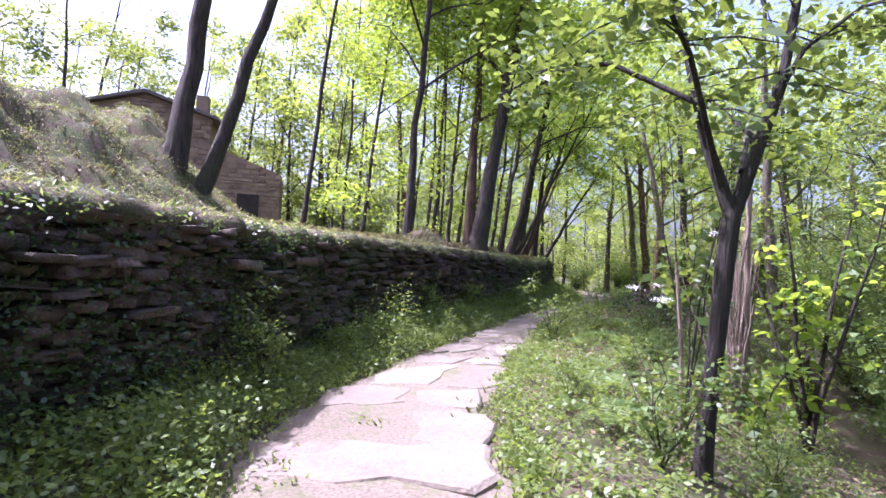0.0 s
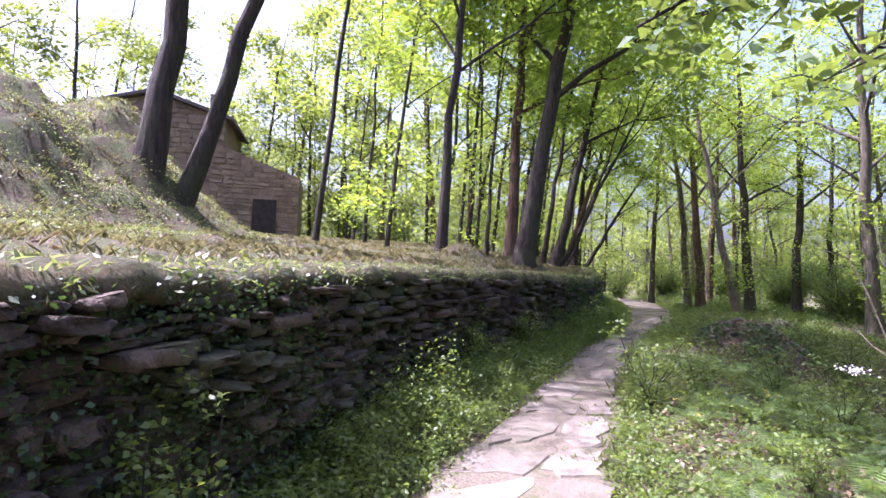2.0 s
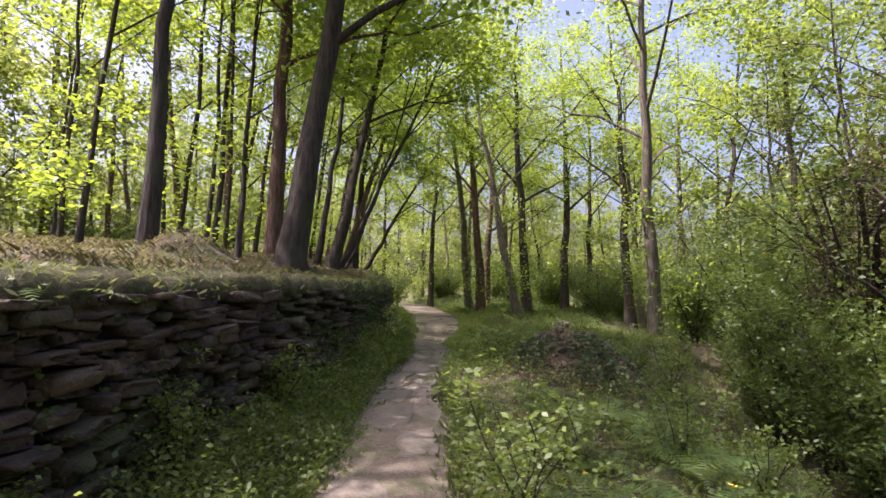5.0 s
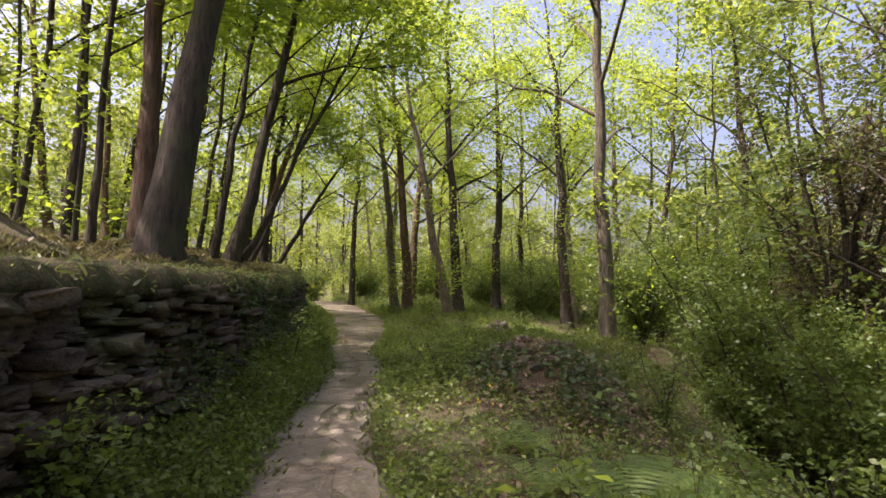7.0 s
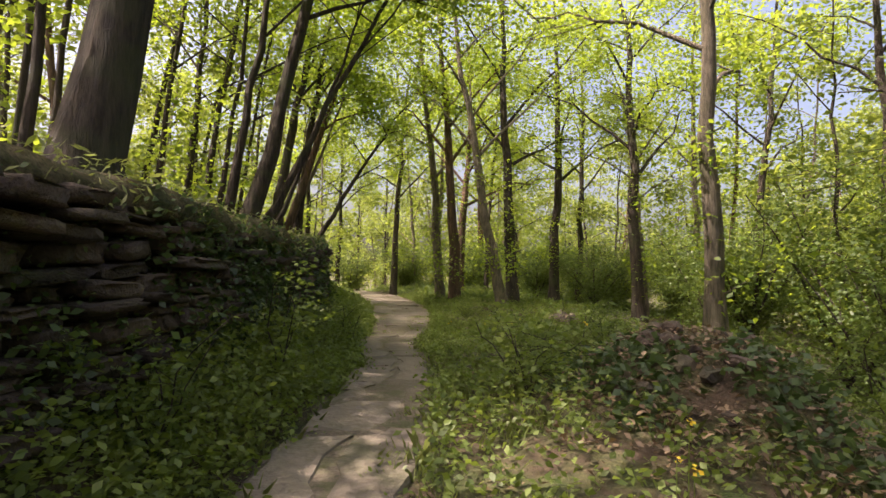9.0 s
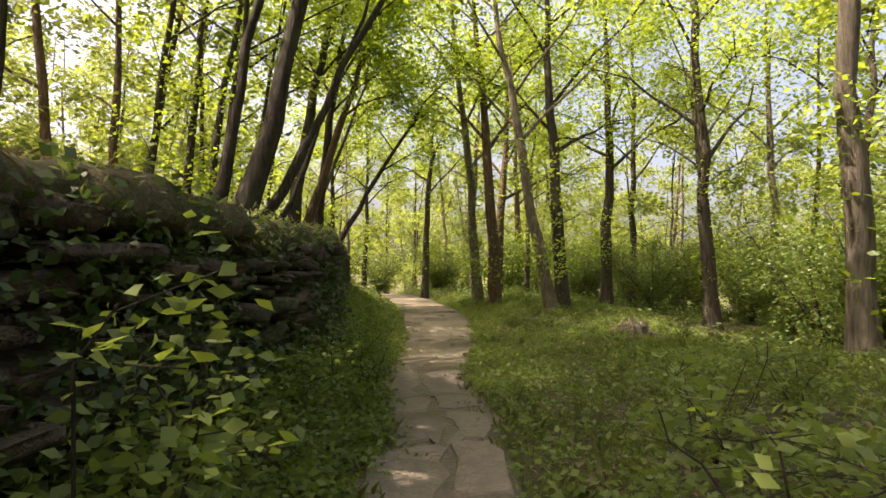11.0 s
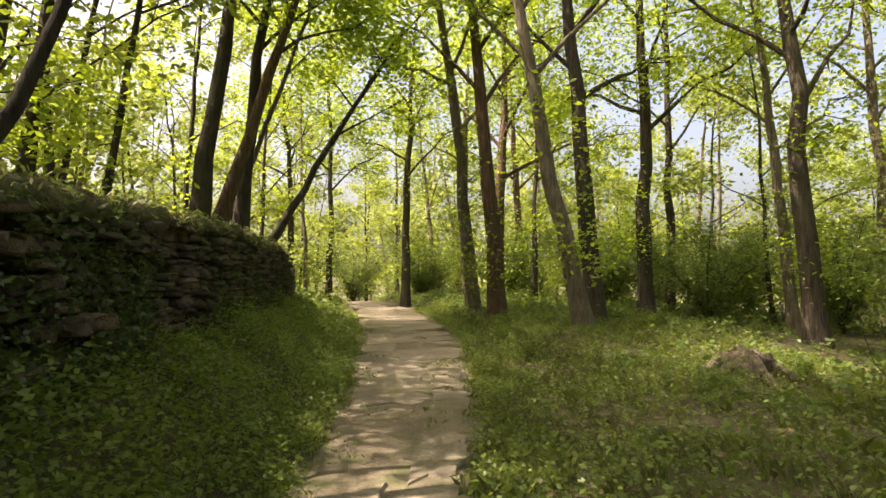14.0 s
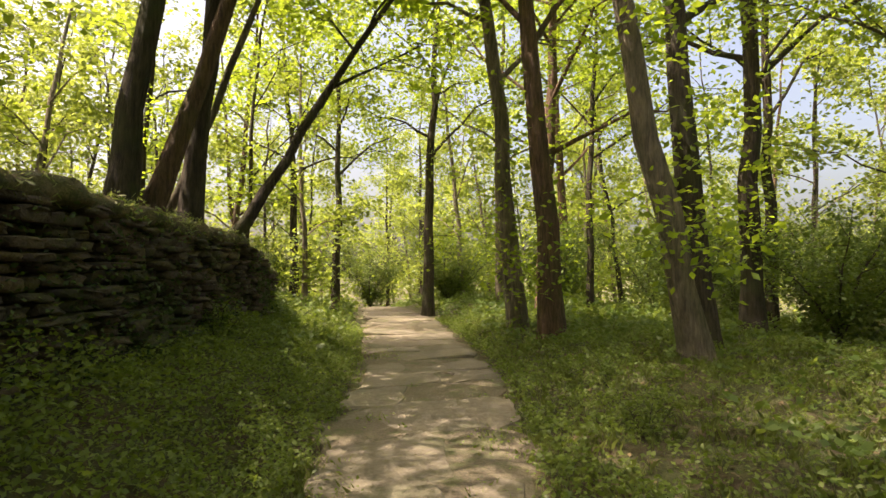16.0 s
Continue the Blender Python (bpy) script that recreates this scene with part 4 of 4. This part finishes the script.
x, y = scatter(26000, hr, -1, 17, 0, 36, lambda x, y, u: right_side(x, y, u) & (y > 8) & (patchy(x, y, 1.4) + 0.5 * u > 0.35 + 0.35 * (y < 15)))
blades("meadow_grass", x, y, 0.12, 8, grass_mat, hr, "short woodland grass beside the path")
x, y = scatter(9000, hr, -3, 8, -2, 36, lambda x, y, u: (np.abs(np.abs(x - path_x(y)) - path_w(y) * 1.08) < 0.16))
blades("edge_grass", x, y, 0.12, 6, grass_mat, hr, "grass tufts along the path's edges")
x, y = scatter(26000, hr, -3, 8, -2, 34, lambda x, y, u: (np.abs(x - path_x(y)) < path_w(y) * 1.25) & (patchy(x, y, 2.6) * (0.35 + 0.65 * np.abs(x - path_x(y)) / path_w(y)) + 0.25 * u > 0.62))
herbs("path_weeds", x, y, 0.09, 6, 0.035, herb_mat, hr, "low weeds creeping over the path's slabs")
blades("path_grass", x[::2], y[::2], 0.08, 6, grass_mat, hr, "short grass growing between the path's slabs")
top = lambda x, y, u: (x < wall_x(y) - 0.05) & (x > wall_x(y) - 0.55 - 3.0 * u ** 2)
x, y = scatter(26000, hr, -6, 6, -3, 32, top)
blades("wall_top_grass", x, y, 0.07, 6, straw_mat, hr, "short dry grass on top of the wall", 0.6)
x, y = scatter(14000, hr, -12, 3, 3, 24, lambda x, y, u: (x < wall_x(y) - 1.2) & (patchy(x, y, 1.9) + u > 0.75))
blades("bank_grass", x, y, 0.075, 6, straw_mat, hr, "sparse dry grass on the earth bank", 0.7)
x, y = scatter(16000, hr, -10, -3.5, 3, 13, lambda x, y, u: (x < wall_x(y) - 1.8) & (patchy(x, y, 3.1) + 0.4 * u > 0.62))
herbs("bank_moss", x, y, 0.05, 8, 0.03, grass_mat, hr, "short moss and weeds on the earth bank", 0.5)
x, y = scatter(5000, hr, -6, 6, -3, 32, lambda x, y, u: (x < wall_x(y) - 0.0) & (x > wall_x(y) - 0.45) & (patchy(x, y) > 0.45))
herbs("wall_top_herbs", x, y, 0.10, 6, 0.05, herb_mat, hr, "small green plants along the wall's top edge")
x, y = scatter(5000, hr, 2, 24, 0, 40, lambda x, y, u: (x > path_x(y) + 2.5) & ((x < ridge_x(y)) | (x > ridge_x(y) + 3) | (y > 16)))
herbs("woodland_herbs", x, y, 0.35, 9, 0.10, shrub_mat, hr, "knee-high green undergrowth among the trees")
x, y = scatter(9000, hr, -8, 22, 28, 50, lambda x, y, u: off_path(x, y, 0.3) & ((x > wall_x(y)) | (y > 33)))
herbs("far_herbs", x, y, 0.4, 8, 0.12, shrub_mat, hr, "green undergrowth beneath the far trees")
x, y = scatter(2200, hr, 3.6, 6.2, 11.5, 14.3, lambda x, y, u: (np.hypot(x - 4.85, y - 12.95) < 1.15) & (patchy(x, y, 2.5) > 0.55))
herbs("ivy_on_mound", x, y, 0.14, 4, 0.075, ivy_mat, hr, "dark ivy creeping over the rubble mound", 0.5)
x, y = scatter(9000, hr, -6, 12, 0, 34, lambda x, y, u: ((x > path_x(y) + 0.6) & (u < 0.6)) | ((x < wall_x(y) - 0.5) & (u < 0.7)))
herbs("leaf_litter", x, y, 0.02, 4, 0.06, litter_mat, hr, "dry brown fallen leaves on the soil", 0.85)


def make_fern(n, size, seed):
    r = np.random.default_rng(seed)
    root = new("fern")
    for k in range(n):
        a = 6.28 * k / n + r.uniform(-0.3, 0.3)
        L = size * r.uniform(0.75, 1.1)
        V, F, off = [], [], 0
        u = np.linspace(0, 1, 22)
        mid = np.stack([np.cos(a) * L * u, np.sin(a) * L * u, L * (0.95 * u - 0.75 * u ** 2)], 1)
        perp = np.array([-math.sin(a), math.cos(a), 0])
        for i in range(1, 22):
            w = L * 0.19 * math.sin(math.pi * min(1, 0.18 + 0.84 * u[i])) + 0.01
            t = mid[i] - mid[i - 1]
            for sgn in (-1, 1):
                tip = mid[i] + perp * sgn * w + t * 0.5 - np.array([0, 0, 0.12 * w])
                V += [mid[i] - t * 0.30, (mid[i] + tip) / 2 - t * 0.26, tip, (mid[i] + tip) / 2 + t * 0.26, mid[i] + t * 0.22]
                F.append(tuple(range(off, off + 5)))
                off += 5
        mesh_object("frond", V, F, shrub_mat, root)
    return tagged(root, "bright green fern with arching fronds beside the path", "fern", "ferns")


fr = np.random.default_rng(51)
fern_kinds = [make_fern(7, 0.5, 500), make_fern(8, 0.58, 501), make_fern(6, 0.4, 502)]
spots = [(3.3, 9.4), (3.7, 10.4), (4.3, 10.2), (4.8, 10.8), (3.2, 10.1), (2.6, 9.2), (5.2, 10.4), (4.0, 9.3), (4.6, 9.5), (2.2, 8.6), (3.0, 8.0), (1.6, 6.2), (2.5, 6.4), (1.55, 5.6), (1.9, 6.6), (2.3, 7.2), (2.6, 8.2), (1.9, 7.9), (3.2, 8.9), (2.9, 7.0), (3.6, 9.8), (3.0, 10.6), (4.2, 10.9), (2.2, 5.5), (3.6, 8.2), (1.4, 4.6), (2.9, 6.0), (3.4, 11.4), (-0.9, 8.9)]
for i, (x, y) in enumerate(spots):
    m = pose(x, y, float(ground_z(x, y)) + 0.02, 0, 0, fr.uniform(0, 360))
    if i < 3:
        fern_kinds[i].matrix_basis = m
    else:
        copy_thing(fern_kinds[i % 3], m)

# tall seeding grasses and nettles below the wall
x, y = scatter(620, fr, -1.6, 0.3, 4.0, 10.0, lambda x, y, u: (x > wall_x(y) + 0.25) & off_path(x, y, 0.05))
herbs("nettles", x, y, 0.62, 26, 0.036, herb_mat, fr, "tall pale green nettles and weeds below the wall")
# plants rooted in the wall's joints and hanging over its top
k = 11000
yy = np.where(fr.uniform(0, 1, k) < 0.35, fr.uniform(13, 22, k), fr.uniform(-4, 32, k))
f = fr.uniform(0, 1, k) ** 1.3
keep = (np.sin(yy * 1.9) * np.sin(yy * 0.83 + 2) + fr.normal(0, 0.4, k) > -0.3 + 0.7 * f * (yy < 13)) 
yy, f = yy[keep], f[keep]
yy, f = np.concatenate([yy, fr.uniform(-1, 6.5, 3200)]), np.concatenate([f, fr.uniform(0, 1, 3200) ** 1.2])
zz = wall_base(yy) + (wall_top(yy) - wall_base(yy)) * f
C = np.stack([wall_x(yy) + 0.05 + fr.uniform(0, 0.16, len(yy)) * (1 - f), yy, zz], 1)
C = np.repeat(C, 4, 0) + fr.normal(0, 0.06, (4 * len(yy), 3)) * np.array([0.6, 1, 1])
o = mesh_object("wall_plants", *leaves(C, 0.04 * fr.uniform(0.5, 1.3, len(C)), fr, 0.4, 0.65, 0.3), ivy_mat)
tagged(o, "dark ivy and small plants growing on the wall's face", "undergrowth", kind="stuff")
k = 30000
yy = fr.uniform(-5, 32, k)
C = np.stack([wall_x(yy) + fr.uniform(-0.65, 0.10, k), yy, wall_top(yy) + fr.uniform(-0.10, 0.10, k)], 1)
o = mesh_object("wall_top_turf", *leaves(C, 0.06 * fr.uniform(0.5, 1.4, k), fr, 0.5, 0.22, 0.5), grass_mat)
tagged(o, "mossy turf overhanging the wall's top edge", "turf", kind="stuff")

x, y = scatter(4200, fr, 2.6, 6.4, 9.9, 14.4, lambda x, y, u: (np.hypot(x - 4.85, y - 12.8) < 1.1) | ((np.hypot(x - 3.7, y - 11.0) < 0.8) & (u < 0.6)))
herbs("mound_litter", x, y, 0.05, 4, 0.042, litter_mat, fr, "dry brown leaves and twigs on the rubble mound", 0.7)
x, y = scatter(5200, fr, 1.0, 7.0, 5.0, 15.0, lambda x, y, u: off_path(x, y, 0.3) & (x > path_x(y)) & (x < ridge_x(y)) & (patchy(x, y, 1.6) < 0.45))
herbs("verge_litter", x, y, 0.10, 4, 0.05, litter_mat, fr, "brown dead leaves among the plants beside the path", 0.7)

# far woods, too far to pick apart
k = 42000
a = fr.uniform(-1.5, 2.1, k)
d = fr.uniform(48, 75, k)
X, Y = 2 + d * np.sin(a), 6 + d * np.cos(a)
hmax = 7.5 + 2.5 * np.sin(a * 23) * np.sin(a * 9 + 1)
Z = ground_z(X, Y) + hmax * fr.uniform(0, 1, k) ** 0.9
o = mesh_object("far_woods", *leaves(np.stack([X, Y, Z], 1), 0.42 * fr.uniform(0.5, 1.3, k), fr, 0.45, 0.7), leaf_far_mat)
tagged(o, "pale green far woodland closing the view", "woods", kind="stuff")


# ---- stump and stones ----
def make_stump(x, y):
    r = np.random.default_rng(61)
    root = new("tree_stump")
    root.location = (x, y, float(ground_z(x, y)) - 0.05)
    u = np.linspace(0, 1, 6)
    v, f = tube(np.stack([0.05 * u, 0 * u, 0.36 * u], 1), 0.34 - 0.10 * u + 0.1 * np.exp(-5 * u), 14, 0.14)
    top = list(range(len(v) - 14, len(v)))
    v[top] += r.normal(0, 0.05, (14, 3))
    mesh_object("stump", v, [tuple(q) for q in f] + [tuple(top)], bark_pale_mat, root)
    for k in range(6):
        a = k * 1.05 + r.uniform(-0.3, 0.3)
        p = [(0.18 * math.cos(a), 0.18 * math.sin(a), 0.28), (0.42 * math.cos(a), 0.42 * math.sin(a), 0.12), (0.75 * math.cos(a), 0.75 * math.sin(a), -0.02)]
        mesh_object("root", *[np.array(q) for q in tube(p, [0.09, 0.06, 0.025], 7, 0.1)], bark_pale_mat, root, True)
    return tagged(root, "weathered brown tree stump in the grass", "stump")


make_stump(10.5, 22.6)


def make_rock(x, y, size, seed, z=None):
    r = np.random.default_rng(seed)
    bm = bmesh.new()
    bmesh.ops.create_icosphere(bm, subdivisions=2, radius=1)
    s = np.array([1.0, r.uniform(0.6, 0.9), r.uniform(0.45, 0.7)]) * size
    for q in bm.verts:
        n = noise.noise(q.co * 1.7 + Vector((seed, 0, 0)))
        q.co = Vector([q.co[i] * s[i] * (1 + 0.45 * n) for i in range(3)])
    me = bpy.data.meshes.new("rock")
    bm.to_mesh(me)
    bm.free()
    me.materials.append(wall_stone_mat)
    o = new("rock", me)
    o.matrix_basis = pose(x, y, (float(ground_z(x, y)) if z is None else z) + size * 0.15, r.uniform(-15, 15), r.uniform(-15, 15), r.uniform(0, 360))
    return tagged(o, "rough brown stone lying in the rubble mound", "rock", "mound stones")


for i in range(34):
    a, d = fr.uniform(0, 6.28), 0.85 * fr.uniform(0, 1) ** 0.5
    make_rock(4.85 + d * math.cos(a), 12.8 + d * math.sin(a), fr.uniform(0.05, 0.12), 600 + i)
# yellow flowers on thin stalks
for i in range(26):
    x = fr.uniform(0.4, 2.6) if i % 2 else fr.uniform(-1.3, 5.5)
    y = fr.uniform(7.0, 19)
    x = float(path_x(y)) + (fr.uniform(0.7, 2.2) if i % 3 else -fr.uniform(0.75, 1.15))
    root = new("yellow_flower")
    root.location = (x, y, float(ground_z(x, y)))
    hh = fr.uniform(0.28, 0.5)
    mesh_object("stalk", *[np.array(q) for q in tube([(0, 0, 0), (0.02, 0, hh * 0.5), (0.03, 0.01, hh)], [0.003, 0.0025, 0.002], 4)], herb_mat, root)
    V, F = leaves(np.repeat([[0.03, 0.01, hh]], 6, 0) + fr.normal(0, 0.008, (6, 3)), np.full(6, 0.019), fr, 0.7, 0.8)
    mesh_object("petals", V, F, yellow_mat, root)
    tagged(root, "small yellow buttercup on a thin stalk", "flower", "buttercups")
